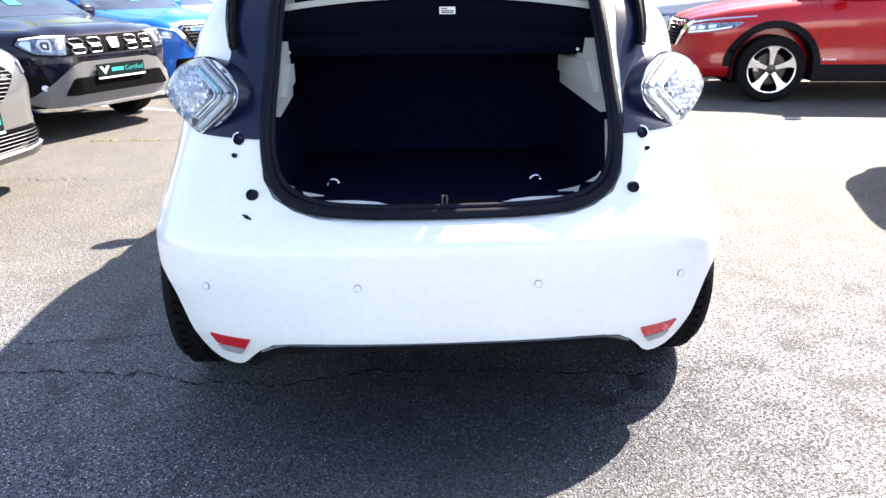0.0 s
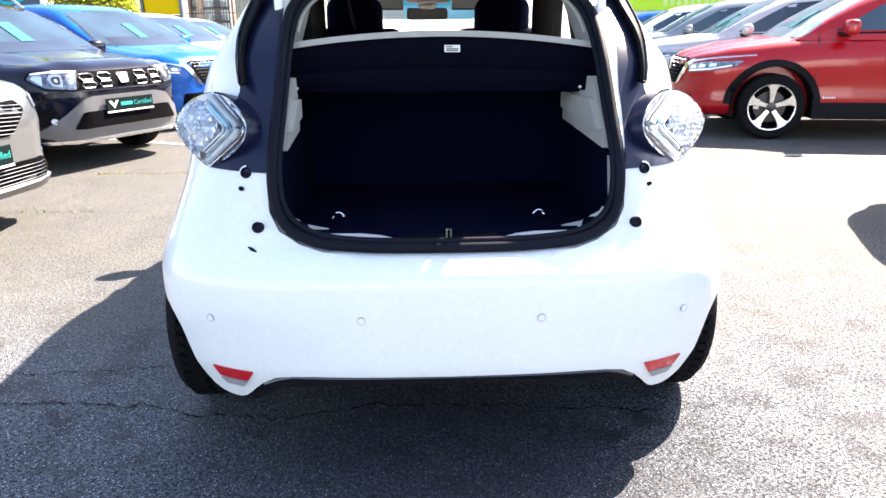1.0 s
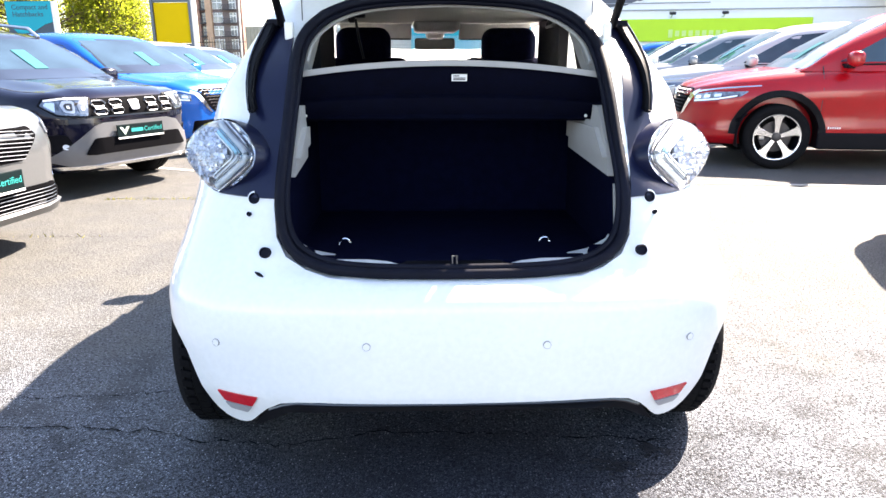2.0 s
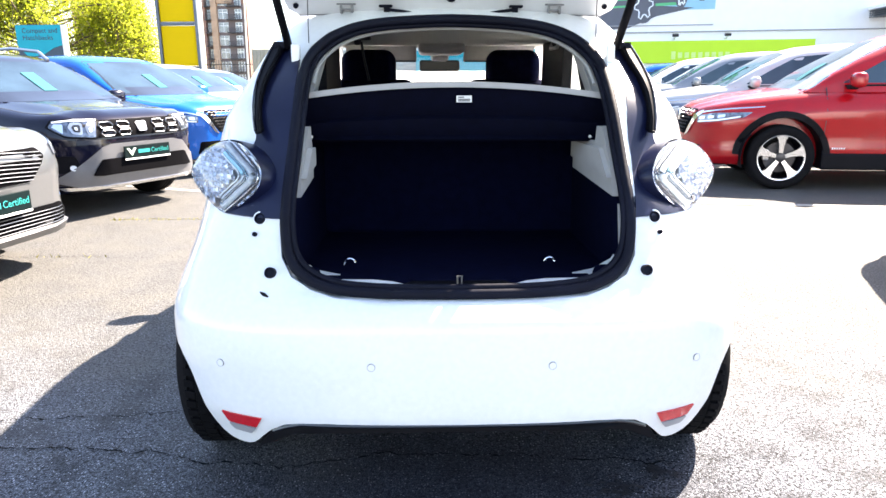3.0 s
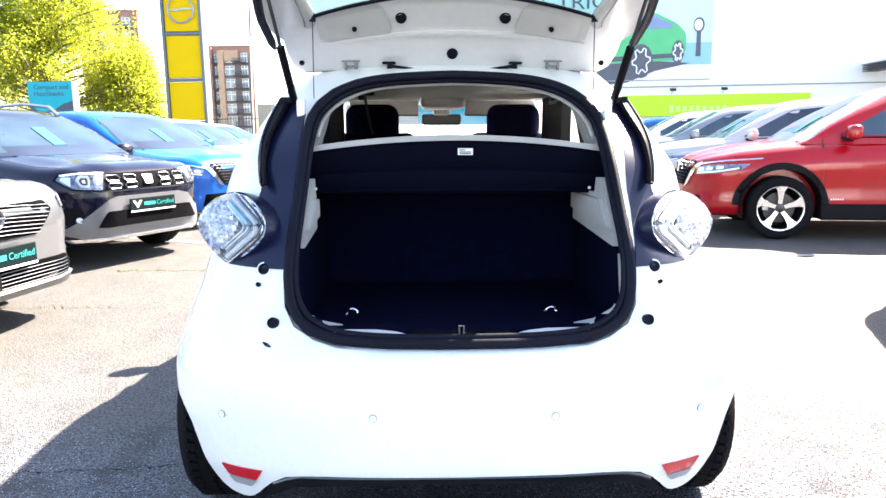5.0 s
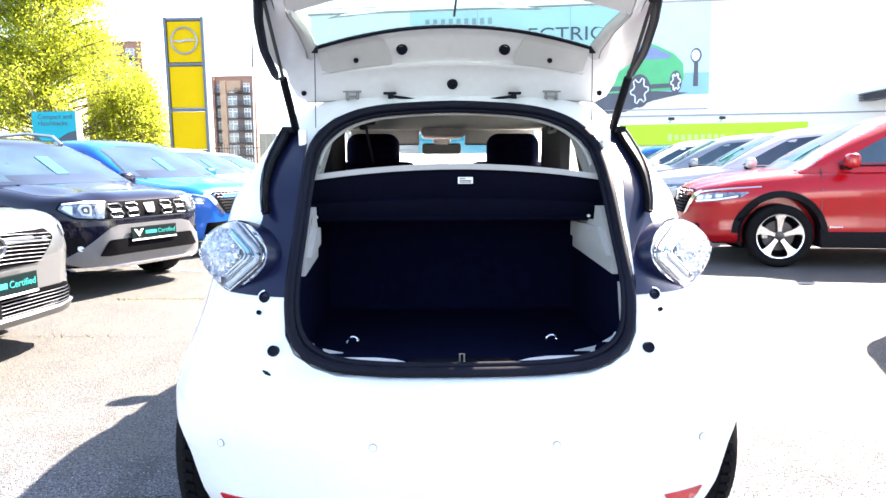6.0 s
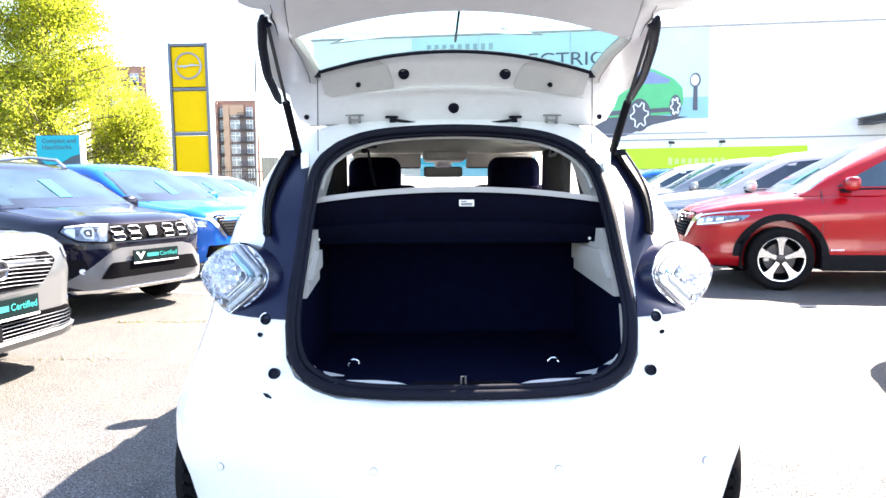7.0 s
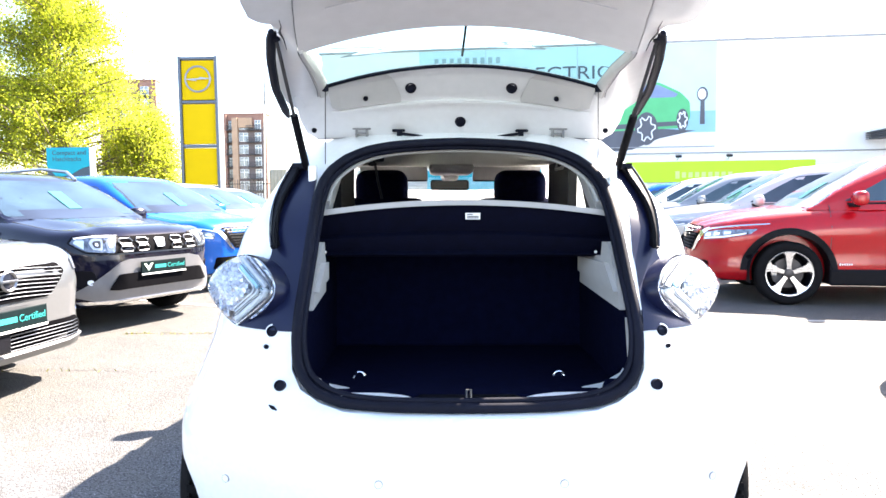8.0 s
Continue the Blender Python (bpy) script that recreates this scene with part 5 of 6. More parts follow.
def front_details(car, tree, style, kw, nose, hood, colour, low=0.0):
    Y, Z, front = (0, 1, 0), (0, 0, 1), (-1, 0, 0)

    def lay(name, poly, material, off=0.006, cell=0.07, parent=None, label="", way=front, sink=0.012):
        return part(name, patch(tree, [(a * kw, b) for a, b in poly], Y, Z, way, off, cell, sink), material, parent or car, label, smooth=True)

    def wrap(name, s, poly, material, off=0.012, label="", cell=0.05):
        """A panel laid on the corner of the nose: across from the inner end outwards, and up."""
        way, u = Vector((-0.70, -s * 0.714, 0)), Vector((-0.714, s * 0.70, 0))
        return part(name, patch(tree, poly, u, Z, way, off, cell, 0.012, (-0.16, s * 0.70 * kw, 0)), material, car, label, smooth=True)

    if style == "suv_block":
        def corner_lay(name, s, poly, *rest):
            return wrap(name, s, [((a + 0.17) * 0.82 - 0.245, b) for a, b in poly], *rest)

        # upright nose: wide lamps, honeycomb grille, silver skid bumper
        grille = lay("grille", rounded([(-0.50, 0.70), (0.50, 0.70), (0.52, 0.845), (-0.52, 0.845)], 0.15), GRILLE_BLACK, 0.008, label="black grille with eight chrome links")
        for s in (-1, 1):
            for a in (0.20, 0.375):
                for b in (0.738, 0.807):
                    w, h = 0.070, 0.024
                    loop = [(s * a + w, b), (s * a + w * 0.7, b + h), (s * a - w * 0.7, b + h), (s * a - w, b), (s * a - w * 0.7, b - h), (s * a + w * 0.7, b - h)]
                    pts = []
                    for p in loop:
                        hit, _, _, _ = tree.ray_cast(Vector((3, p[0] * kw, p[1])), Vector((-1, 0, 0)))
                        if hit is not None:
                            pts.append(hit + Vector((0.018, 0, 0)))
                    if len(pts) > 4:
                        part("chrome_link", tube(pts, 0.0055, 6, closed=True), BAR_CHROME, grille)
            lamp = corner_lay("headlamp", s, rounded([(-0.17, 0.705), (0.10, 0.725), (0.26, 0.80), (0.22, 0.845), (0.05, 0.855), (-0.17, 0.845)], 0.14), HEAD_LAMP, 0.012, "clear headlamp")
            corner_lay("lamp_bezel", s, rounded([(-0.19, 0.69), (0.11, 0.71), (0.29, 0.80), (0.24, 0.858), (0.05, 0.868), (-0.19, 0.858)], 0.14), BLACK, 0.008).parent = lamp
            for poly, material, off in (([(-0.155, 0.725), (-0.10, 0.722), (-0.075, 0.80), (-0.10, 0.828), (-0.155, 0.83)], BAR_CHROME, 0.016), ([(-0.055, 0.730), (0.035, 0.742), (0.075, 0.80), (0.05, 0.832), (-0.05, 0.832)], STEEL, 0.016),
                                        ([(-0.035, 0.752), (0.02, 0.758), (0.045, 0.795), (0.03, 0.812), (-0.03, 0.812)], DARK_METAL, 0.019), ([(-0.140, 0.755), (-0.115, 0.752), (-0.105, 0.785), (-0.140, 0.79)], LAMP_WHITE, 0.019),
                                        ([(-0.012, 0.770), (0.012, 0.772), (0.018, 0.795), (-0.01, 0.797)], LAMP_WHITE, 0.022)):
                corner_lay("lamp_bowl", s, rounded(poly, 0.25), material, off).parent = lamp
            corner_lay("day_lamp", s, [(-0.165, 0.836), (0.05, 0.843), (0.22, 0.832), (0.22, 0.842), (0.05, 0.853), (-0.165, 0.846)], LAMP_WHITE, 0.020).parent = lamp
            corner_lay("lamp_chrome", s, [(0.12, 0.745), (0.225, 0.80), (0.20, 0.825), (0.12, 0.82)], CHROME, 0.017).parent = lamp
            fog = lay("fog_lamp", [(s * 0.672 + 0.019 * math.cos(t), 0.452 + 0.024 * math.sin(t)) for t in np.linspace(0, 2 * math.pi, 12, endpoint=False)], LAMP_WHITE, 0.02, 0.05)
            lay("fog_surround", rounded([(s * 0.60, 0.40), (s * 0.85, 0.42), (s * 0.88, 0.55), (s * 0.66, 0.56)], 0.2), BLACK, 0.012)
        lay("badge", rounded([(-0.045, 0.735), (0.045, 0.735), (0.058, 0.815), (-0.058, 0.815)], 0.2), STEEL, 0.018)
        lay("chin", [(-0.72, 0.645), (0.72, 0.645), (0.74, 0.685), (-0.74, 0.685)], GLOSS_BLACK, 0.006)
        skid = [(-0.80, 0.34), (-0.60, 0.50), (-0.46, 0.615), (-0.36, 0.64), (0.36, 0.64), (0.46, 0.615), (0.60, 0.50), (0.80, 0.34), (0.60, 0.275), (-0.60, 0.275)]
        lay("skid_bumper", skid, SILVER, 0.022, 0.08, label="silver skid bumper")
        lay("lower_grille", rounded([(-0.56, 0.375), (0.56, 0.375), (0.47, 0.515), (-0.47, 0.515)], 0.12), GRILLE_BLACK, 0.036, label="black lower grille")
        lay("skid_edge", [(-0.72, 0.268), (0.72, 0.268), (0.76, 0.292), (-0.76, 0.292)], CHROME, 0.026)
        plate(car, 0.555, 0.045)
    elif style == "suv_curve":
        # broad oval grille with chrome bars, ring badge, low intake
        grille = lay("grille", rounded([(-0.34, 0.585), (0.34, 0.585), (0.48, 0.73), (0.44, 0.782), (-0.44, 0.782), (-0.48, 0.73)], 0.25, 4), GRILLE_BLACK, 0.008, label="black grille with chrome bars")
        for i, b in enumerate((0.602, 0.626, 0.650, 0.674, 0.698, 0.722, 0.746, 0.768)):
            span = 0.33 + 0.120 * min(1, (b - 0.585) / 0.15)
            pts = []
            for a in np.linspace(-span, span, 23):
                hit, _, _, _ = tree.ray_cast(Vector((3, a * kw, b + 0.012 * math.cos(a * 6))), Vector((-1, 0, 0)))
                if hit is not None:
                    pts.append(hit + Vector((0.014, 0, 0)))
            part("chrome_bar", tube(pts, 0.0026, 6), BAR_CHROME, grille)
        badge = part("badge", lathe([(0.056, -0.006), (0.068, 0.006), (0.080, -0.006), (0.068, -0.014), (0.056, -0.006)], 28, "X"), BAR_CHROME, car, "chrome ring badge", smooth=True)
        badge.matrix_basis = pose(0.04, 0, 0.715) @ Matrix.Scale(0.8, 4)
        part("badge_bar", box(0.01, 0.15, 0.018, (0.006, 0, 0), 0.004), BAR_CHROME, badge)
        part("badge_field", lathe([(0.0, -0.002), (0.056, -0.004), (0.056, -0.016)], 28, "X"), GLOSS_BLACK, badge, "dark field of the badge")
        for s in (-1, 1):
            lamp = wrap("headlamp", s, rounded([(-0.14, 0.72), (0.10, 0.75), (0.34, 0.84), (0.28, 0.87), (0.02, 0.83), (-0.14, 0.79)], 0.15), HEAD_LAMP, 0.010, "clear headlamp")
            lay("fog_lamp", rounded([(s * 0.72, 0.42), (s * 0.86, 0.44), (s * 0.86, 0.52), (s * 0.74, 0.51)], 0.2), CHROME, 0.016)
        intake = lay("lower_grille", rounded([(-0.60, 0.285), (0.60, 0.285), (0.68, 0.36), (0.58, 0.425), (-0.58, 0.425), (-0.68, 0.36)], 0.2), GRILLE_BLACK, 0.010)
        for b in (0.306, 0.328, 0.350, 0.372, 0.394):
            pts = []
            for a in np.linspace(-0.60, 0.60, 17):
                hit, _, _, _ = tree.ray_cast(Vector((3, a * kw, b)), Vector((-1, 0, 0)))
                if hit is not None:
                    pts.append(hit + Vector((0.014, 0, 0)))
            part("intake_bar", tube(pts, 0.0024, 6), BAR_CHROME, intake)
        part("sensor_panel", box(0.012, 0.17, 0.10, (0.035, -0.10, 0.36), 0.004), BLACK, intake)
        lay("skid_bumper", [(-0.72, 0.25), (0.72, 0.25), (0.76, 0.295), (-0.76, 0.295)], SILVER, 0.03)
        plate(car, 0.494, 0.050)
    else:
        # V-shaped grille between chrome blades, slim lamps
        grille = lay("grille", rounded([(-0.26, 0.54), (0.26, 0.54), (0.48, 0.77), (0.45, 0.82), (-0.45, 0.82), (-0.48, 0.77)], 0.12), GRILLE_BLACK, 0.006, label="black meshed grille")
        for i in range(7):
            b = 0.57 + 0.038 * i
            span = 0.24 + 0.22 * (b - 0.56) / 0.28
            pts = []
            for k, a in enumerate(np.linspace(-span, span, 25)):
                hit, _, _, _ = tree.ray_cast(Vector((3, a * kw, b + (0.008 if k % 2 else -0.008))), Vector((-1, 0, 0)))
                if hit is not None:
                    pts.append(hit + Vector((0.012, 0, 0)))
            part("mesh_bar", tube(pts, 0.0036, 5), DARK_METAL, grille)
        badge = part("badge", lathe([(0.0, 0.014), (0.058, 0.012), (0.066, 0.0)], 24, "X"), CHROME, car, "round chrome badge", smooth=True)
        badge.matrix_basis = pose(0.02, 0, 0.74)
        for s in (-1, 1):
            blade = [(s * 0.28, 0.52), (s * 0.36, 0.56), (s * 0.52, 0.74), (s * 0.58, 0.79), (s * 0.56, 0.81), (s * 0.47, 0.77)]
            lay("chrome_blade", blade, CHROME, 0.016, 0.05, label="chrome blade beside the grille")
            lamp = wrap("headlamp", s, rounded([(-0.17, 0.675), (0.12, 0.700), (0.36, 0.745), (0.42, 0.80), (0.05, 0.785), (-0.17, 0.752)], 0.15), HEAD_LAMP, 0.010, "slim clear headlamp")
            wrap("day_lamp", s, [(-0.24, 0.745), (-0.05, 0.790), (0.20, 0.822), (0.50, 0.846), (0.50, 0.857), (0.20, 0.836), (-0.05, 0.806), (-0.25, 0.762)], CHROME, 0.014, "bright brow over the lamp")
            wrap("lamp_lower", s, [(-0.15, 0.682), (0.12, 0.707), (0.33, 0.748), (0.33, 0.758), (0.12, 0.720), (-0.15, 0.695)], LAMP_WHITE, 0.015)
            for a in (-0.10, 0.02, 0.14):
                wrap("lamp_lens", s, rounded([(a - 0.035, 0.712 + 0.1 * (a + 0.1)), (a + 0.035, 0.718 + 0.1 * (a + 0.1)), (a + 0.04, 0.748 + 0.1 * (a + 0.1)), (a - 0.03, 0.742 + 0.1 * (a + 0.1))], 0.2), CHROME, 0.015)
            lay("side_intake", rounded([(s * 0.80, 0.45), (s * 0.825, 0.45), (s * 0.85, 0.57), (s * 0.838, 0.57)], 0.15), GRILLE_BLACK, 0.008)
        lay("lower_grille", rounded([(-0.60, 0.29), (0.60, 0.29), (0.56, 0.44), (-0.56, 0.44)], 0.15), GRILLE_BLACK, 0.008)
        lay("chin_strip", [(-0.78, 0.20 + low), (0.78, 0.20 + low), (0.80, 0.33 + low), (-0.80, 0.33 + low)], BLACK, 0.012, label="black lower bumper lip")


BAR_CHROME = mat("dulled_chrome", (0.26, 0.265, 0.28), rough=0.28, metal=1.0, vary=0.15, scale=50)
SILVER = mat("silver_plastic", (0.18, 0.182, 0.19), rough=0.35, metal=0.5, vary=0.06)
PLATE_GREEN = mat("plate_dark_green", (0.002, 0.009, 0.010), rough=0.45, spec=0.12, vary=0.05)
PLATE_TEAL = mat("plate_teal", (0.02, 0.30, 0.28), rough=0.5, spec=0.2)
PLATE_LIME = mat("plate_pale_logo", (0.62, 0.78, 0.62), rough=0.4)
SHEET = mat("notice_sheet", (0.035, 0.13, 0.15), rough=0.85, spec=0.04, vary=0.08, scale=8)
GREY_PAINT = paint("pale_silver_paint", (0.118, 0.122, 0.128), 0.5, 0.34)
DUSK_PAINT = mat("blue_black_paint", (0.004, 0.0045, 0.016), rough=0.14, coat=0.2, spec=0.3, vary=0.04, scale=60)
BLUE_PAINT = mat("bright_blue_paint", (0.001, 0.095, 0.40), rough=0.26, metal=0.15, coat=0.3, spec=0.25, vary=0.05, scale=60, big=2.0)
PEARL_PAINT = paint("pearl_paint", (0.50, 0.50, 0.49), 0.3)
STEEL_BLUE = paint("steel_blue_paint", (0.22, 0.24, 0.27), 0.4)
RED_PAINT = mat("deep_red_paint", (0.30, 0.003, 0.007), rough=0.24, vary=0.05, scale=60, coat=0.35, spec=0.35)

ROW = "cars parked in rows"
parked_car("pale silver SUV with chrome-barred grille, parked nose out", pose(-2.625, 2.187, 0, 0, 0, -8), GREY_PAINT, 4.48, 1.90, 1.58, 0.95, "suv_curve", ROW, nose=0.78, blunt=1.12)
parked_car("dark blue-black SUV with silver skid bumper and roof rails", pose(-2.88, 4.83, 0, 0, 0, -25), DUSK_PAINT, 4.34, 1.80, 1.50, 0.97, "suv_block", ROW, rails=True, nose=0.80, clear=0.015)
parked_car("bright blue crossover with black meshed grille", pose(-2.85, 7.50, 0, 0, 0, -25), BLUE_PAINT, 4.4, 1.84, 1.54, 0.97, "crossover", ROW, nose=0.80)
parked_car("pearl grey crossover in the row of parked cars", pose(-3.15, 10.3, 0, 0, 0, -25), PEARL_PAINT, 4.4, 1.84, 1.50, 0.96, "crossover", ROW, nose=0.80)
parked_car("steel blue crossover at the end of the row", pose(-3.5, 13.2, 0, 0, 0, -25), STEEL_BLUE, 4.3, 1.80, 1.46, 0.95, "crossover", ROW, nose=0.80)
RED_POSE = pose(2.73, 6.71, 0, 0, 0, 170)
red_car = parked_car("deep red crossover with five-spoke wheels, side on", RED_POSE, RED_PAINT, 4.58, 1.92, 1.65, 0.99, "crossover", ROW, nose=0.765, blunt=0.45, clear=0.035, tyre_r=0.335)
for k in range(6):
    part("badge_bar", box(0.012, 0.004, 0.016 if k else 0.022, (-1.38 - 0.022 * k, 0.945, 0.435), 0.001), LAMP_WHITE, red_car)
parked_car("silver crossover parked beside the red one", pose(2.98, 9.50, 0, 0, 0, 170), PEARL_PAINT, 4.4, 1.84, 1.60, 1.0, "crossover", ROW, nose=0.785, blunt=0.45)
parked_car("steel blue crossover in the far row", pose(3.14, 12.3, 0, 0, 0, 170), STEEL_BLUE, 4.4, 1.84, 1.60, 1.0, "crossover", ROW, nose=0.785, blunt=0.45)
parked_car("white crossover in the far row", pose(3.30, 15.2, 0, 0, 0, 170), WHITE, 4.4, 1.84, 1.58, 1.0, "crossover", ROW, nose=0.785, blunt=0.45)
parked_car("dark blue hatchback at the far end of the row", pose(3.50, 18.2, 0, 0, 0, 170), BLUE_PAINT, 4.2, 1.80, 1.52, 0.98, "crossover", ROW, nose=0.82)
# stands out of view; added to cast the shadow reaching in from the right
parked_car("unseen white hatchback alongside, added for the shadow it casts", pose(3.87, -1.28, 0, 0, 0, -90), WHITE, 4.4, 1.80, 1.60, 0.97, "crossover", ROW, lights=False, sheet=False)


# ---- showroom wall ahead ----
CLADDING = mat("white_cladding", (0.84, 0.85, 0.86), rough=0.6, vary=0.03, scale=3, big=0.4, bump=0.05, bump_scale=40)
MURAL_SKY = mat("mural_pale_blue", (0.53, 0.76, 0.81), rough=0.55, vary=0.06, scale=1.2, big=0.25)
MURAL_SEA = mat("mural_blue", (0.28, 0.56, 0.74), rough=0.55, vary=0.06, scale=2)
MURAL_CAR = mat("mural_green", (0.08, 0.52, 0.22), rough=0.5, vary=0.1, scale=2)
MURAL_DARK = mat("mural_dark", (0.10, 0.11, 0.14), rough=0.5, vary=0.15, scale=2)
MURAL_PANE = mat("mural_pane", (0.22, 0.30, 0.50), rough=0.5, vary=0.15, scale=2)
MURAL_WHITE = mat("mural_white", (0.85, 0.88, 0.9), rough=0.5)
LIME = mat("lime_band", (0.50, 0.78, 0.02), rough=0.5, vary=0.04, scale=2)
TEAL = mat("teal_sign", (0.0, 0.34, 0.43), rough=0.6, spec=0.15, vary=0.03, scale=3)
SLATE = mat("slate_sign", (0.02, 0.05, 0.085), rough=0.4, vary=0.05)
CAPPING = mat("grey_capping", (0.38, 0.39, 0.40), rough=0.7, vary=0.15)
SLAT_GREY = mat("weathered_slat", (0.10, 0.10, 0.11), rough=0.7, vary=0.2)
PALE_LINE = mat("grey_line", (0.35, 0.36, 0.38), rough=0.6, vary=0.1)
wall_front = struct("wall_showroom", box(29.5, 0.4, 6.91, (9.2, 25.2, 3.455), 0.0), CLADDING, "white clad showroom wall", "wall")
capping = struct("trim", box(29.7, 0.5, 0.08, (9.2, 25.2, 6.95), 0.02), CAPPING, "thin grey parapet capping on the showroom wall", "trim")
flat = lambda poly, y=24.992, t=0.006: prism(poly, t, lambda a, b, d: (a, y - d, b))
mural = thing("wall_mural", "pale blue printed wall banner with a green car and lettering", "banner", pose(0, 0, 0))
part("sheet", flat([(-1.6, 3.55), (9.64, 3.55), (9.64, 6.89), (-1.6, 6.89)], 24.999), MURAL_SKY, mural, "pale blue banner sheet")
part("sea_band", flat([(-1.6, 3.56), (9.63, 3.56), (9.63, 4.35), (-1.6, 4.35)]), MURAL_SEA, mural)
for x0 in (1.0, 4.5):
    part("banner_seam", flat([(x0, 3.56), (x0 + 0.015, 3.56), (x0 + 0.015, 6.88), (x0, 6.88)]), PALE_LINE, mural)
part("road_wedge", flat([(4.5, 2.75), (6.6, 2.95), (7.6, 3.35), (8.9, 3.62), (7.0, 3.75), (4.5, 3.75)], 24.986), MURAL_DARK, mural)
car_side = rounded([(4.9, 3.62), (8.45, 3.72), (8.72, 4.1), (8.68, 4.7), (8.35, 5.05), (7.55, 5.45), (6.2, 5.5), (5.3, 4.95), (4.6, 4.75)], 0.2)
part("painted_car", flat(car_side, 24.980), MURAL_CAR, mural, "green car printed on the banner")
part("painted_panes", flat(rounded([(5.6, 4.85), (8.15, 4.88), (8.25, 5.0), (7.5, 5.36), (6.3, 5.4)], 0.15), 24.973), MURAL_PANE, mural)
part("painted_sill", flat([(5.6, 3.70), (8.3, 3.82), (8.3, 3.98), (5.6, 3.88)], 24.973), MURAL_DARK, mural)
for x, z, rx, rz in ((7.10, 3.72, 0.42, 0.62), (8.42, 4.02, 0.22, 0.42)):
    part("painted_tyre", flat([(x + rx * math.cos(a), z + rz * math.sin(a)) for a in np.linspace(0, 2 * math.pi, 24, endpoint=False)], 24.966), MURAL_DARK, mural)
    star = [(x + rx * (0.78 if k % 4 < 2 else 0.52) * math.cos(a), z + rz * (0.78 if k % 4 < 2 else 0.52) * math.sin(a)) for k, a in enumerate(np.linspace(0, 2 * math.pi, 24, endpoint=False))]
    part("painted_rim", tube([(a, 24.955, b) for a, b in star], 0.03, 5, closed=True), MURAL_WHITE, mural)
part("painted_post", flat([(9.06, 3.85), (9.24, 3.85), (9.22, 4.9), (9.08, 4.9)], 24.980), MURAL_DARK, mural, "charging post printed on the banner")
part("painted_head", flat([(9.14 + 0.20 * math.cos(a), 4.97 + 0.27 * math.sin(a)) for a in np.linspace(0, 2 * math.pi, 20, endpoint=False)], 24.974), MURAL_DARK, mural)
part("painted_face", flat([(9.12 + 0.15 * math.cos(a), 4.97 + 0.20 * math.sin(a)) for a in np.linspace(0, 2 * math.pi, 20, endpoint=False)], 24.968), MURAL_WHITE, mural)
words("lettering", "ELECTRIC", 0.72, MURAL_DARK, mural, Matrix.Translation((5.84, 24.975, 5.66)) @ pose(0, 0, 0, 90, 0, 0), 0.004, "dark capital lettering", "RIGHT", 1.22)
FADED = mat("mural_faded_lettering", (0.30, 0.42, 0.44), rough=0.55, vary=0.1)
for k in range(9):
    part("letter_bar", flat([(-1.0 + 0.30 * k, 6.36), (-0.84 + 0.30 * k, 6.36), (-0.84 + 0.30 * k, 6.60), (-1.0 + 0.30 * k, 6.60)], 24.985), FADED, mural)
PALE_LIME = mat("pale_lime_lettering", (0.62, 0.82, 0.25), rough=0.5, vary=0.05)
band = thing("fascia_band", "lime green fascia band along the showroom wall", "sign", pose(0, 0, 0))
part("strip", box(8.2, 0.10, 0.78, (9.1, 24.93, 2.07), 0.01), LIME, band)
for k in range(9):
    part("letter_bar", box(0.15, 0.012, 0.20 if k else 0.28, (8.25 + 0.24 * k, 24.874, 1.95)), PALE_LIME, band)
conduit = struct("trim_conduit", join(tube([(-5.3, 24.96, 2.78), (23.5, 24.96, 2.78)], 0.025, 6), tube([(5.6, 24.96, 3.02), (9.6, 24.96, 3.02)], 0.018, 6)), PALE_LINE, "grey conduit along the showroom wall", "trim")
wall_lamps = []
for x in (8.22, 10.05):
    lamp = thing("floodlight", "small dark floodlight on a wall bracket", "lamp", pose(x, 24.8, 2.62), "wall floodlights")
    part("head", box(0.22, 0.12, 0.09, (0, -0.22, 0.02), 0.02, pose(0, 0, 0, 20)), DARK_METAL, lamp)
    wall_lamps.append(lamp)
    part("arm", tube([(0, 0.17, -0.1), (0, -0.05, -0.1), (0, -0.2, -0.02)], 0.02, 6), STEEL, lamp)
railing = thing("roof_railing", "thin grey railing along the showroom roof", "railing", pose(0, 25.3, 7.01))
part("rail", tube([(-5.3, 0, 0.20), (12, 0, 0.20)], 0.02, 6), PALE_LINE, railing)
part("rail", tube([(-5.3, 0, 0.10), (12, 0, 0.10)], 0.014, 6), PALE_LINE, railing)
post = None
for k in range(18):
    if post is None:
        post = part("post", tube([(0, 0, -0.05), (0, 0, 0.22)], 0.016, 5), PALE_LINE, railing)
        post.matrix_basis = pose(-5.2, 0, 0)
    else:
        again(post, pose(-5.2 + k * 1.0, 0, 0))
panel = thing("grey_shutter", "grey-green roller shutter in the showroom wall", "shutter", pose(0, 24.94, 0))
SHUTTER = mat("shutter_grey", (0.30, 0.34, 0.33), rough=0.6, vary=0.08, scale=4)
slat = None
for k in range(20):
    if slat is None:
        slat = part("slat", box(4.4, 0.05, 0.112, (0, 0, 0), 0.015), SHUTTER, panel)
        slat.matrix_basis = pose(-2.9, 0, 0.06)
    else:
        again(slat, pose(-2.9, 0, 0.06 + 0.115 * k))
banner = thing("teal_banner", "teal and white banner at the showroom windows", "banner", pose(0, 24.7, 0))
part("sheet", box(6.8, 0.02, 1.0, (2.1, 0, 1.75), 0.0), TEAL, banner)
part("hem", box(6.8, 0.02, 0.35, (2.1, 0, 2.425), 0.0), MURAL_WHITE, banner)
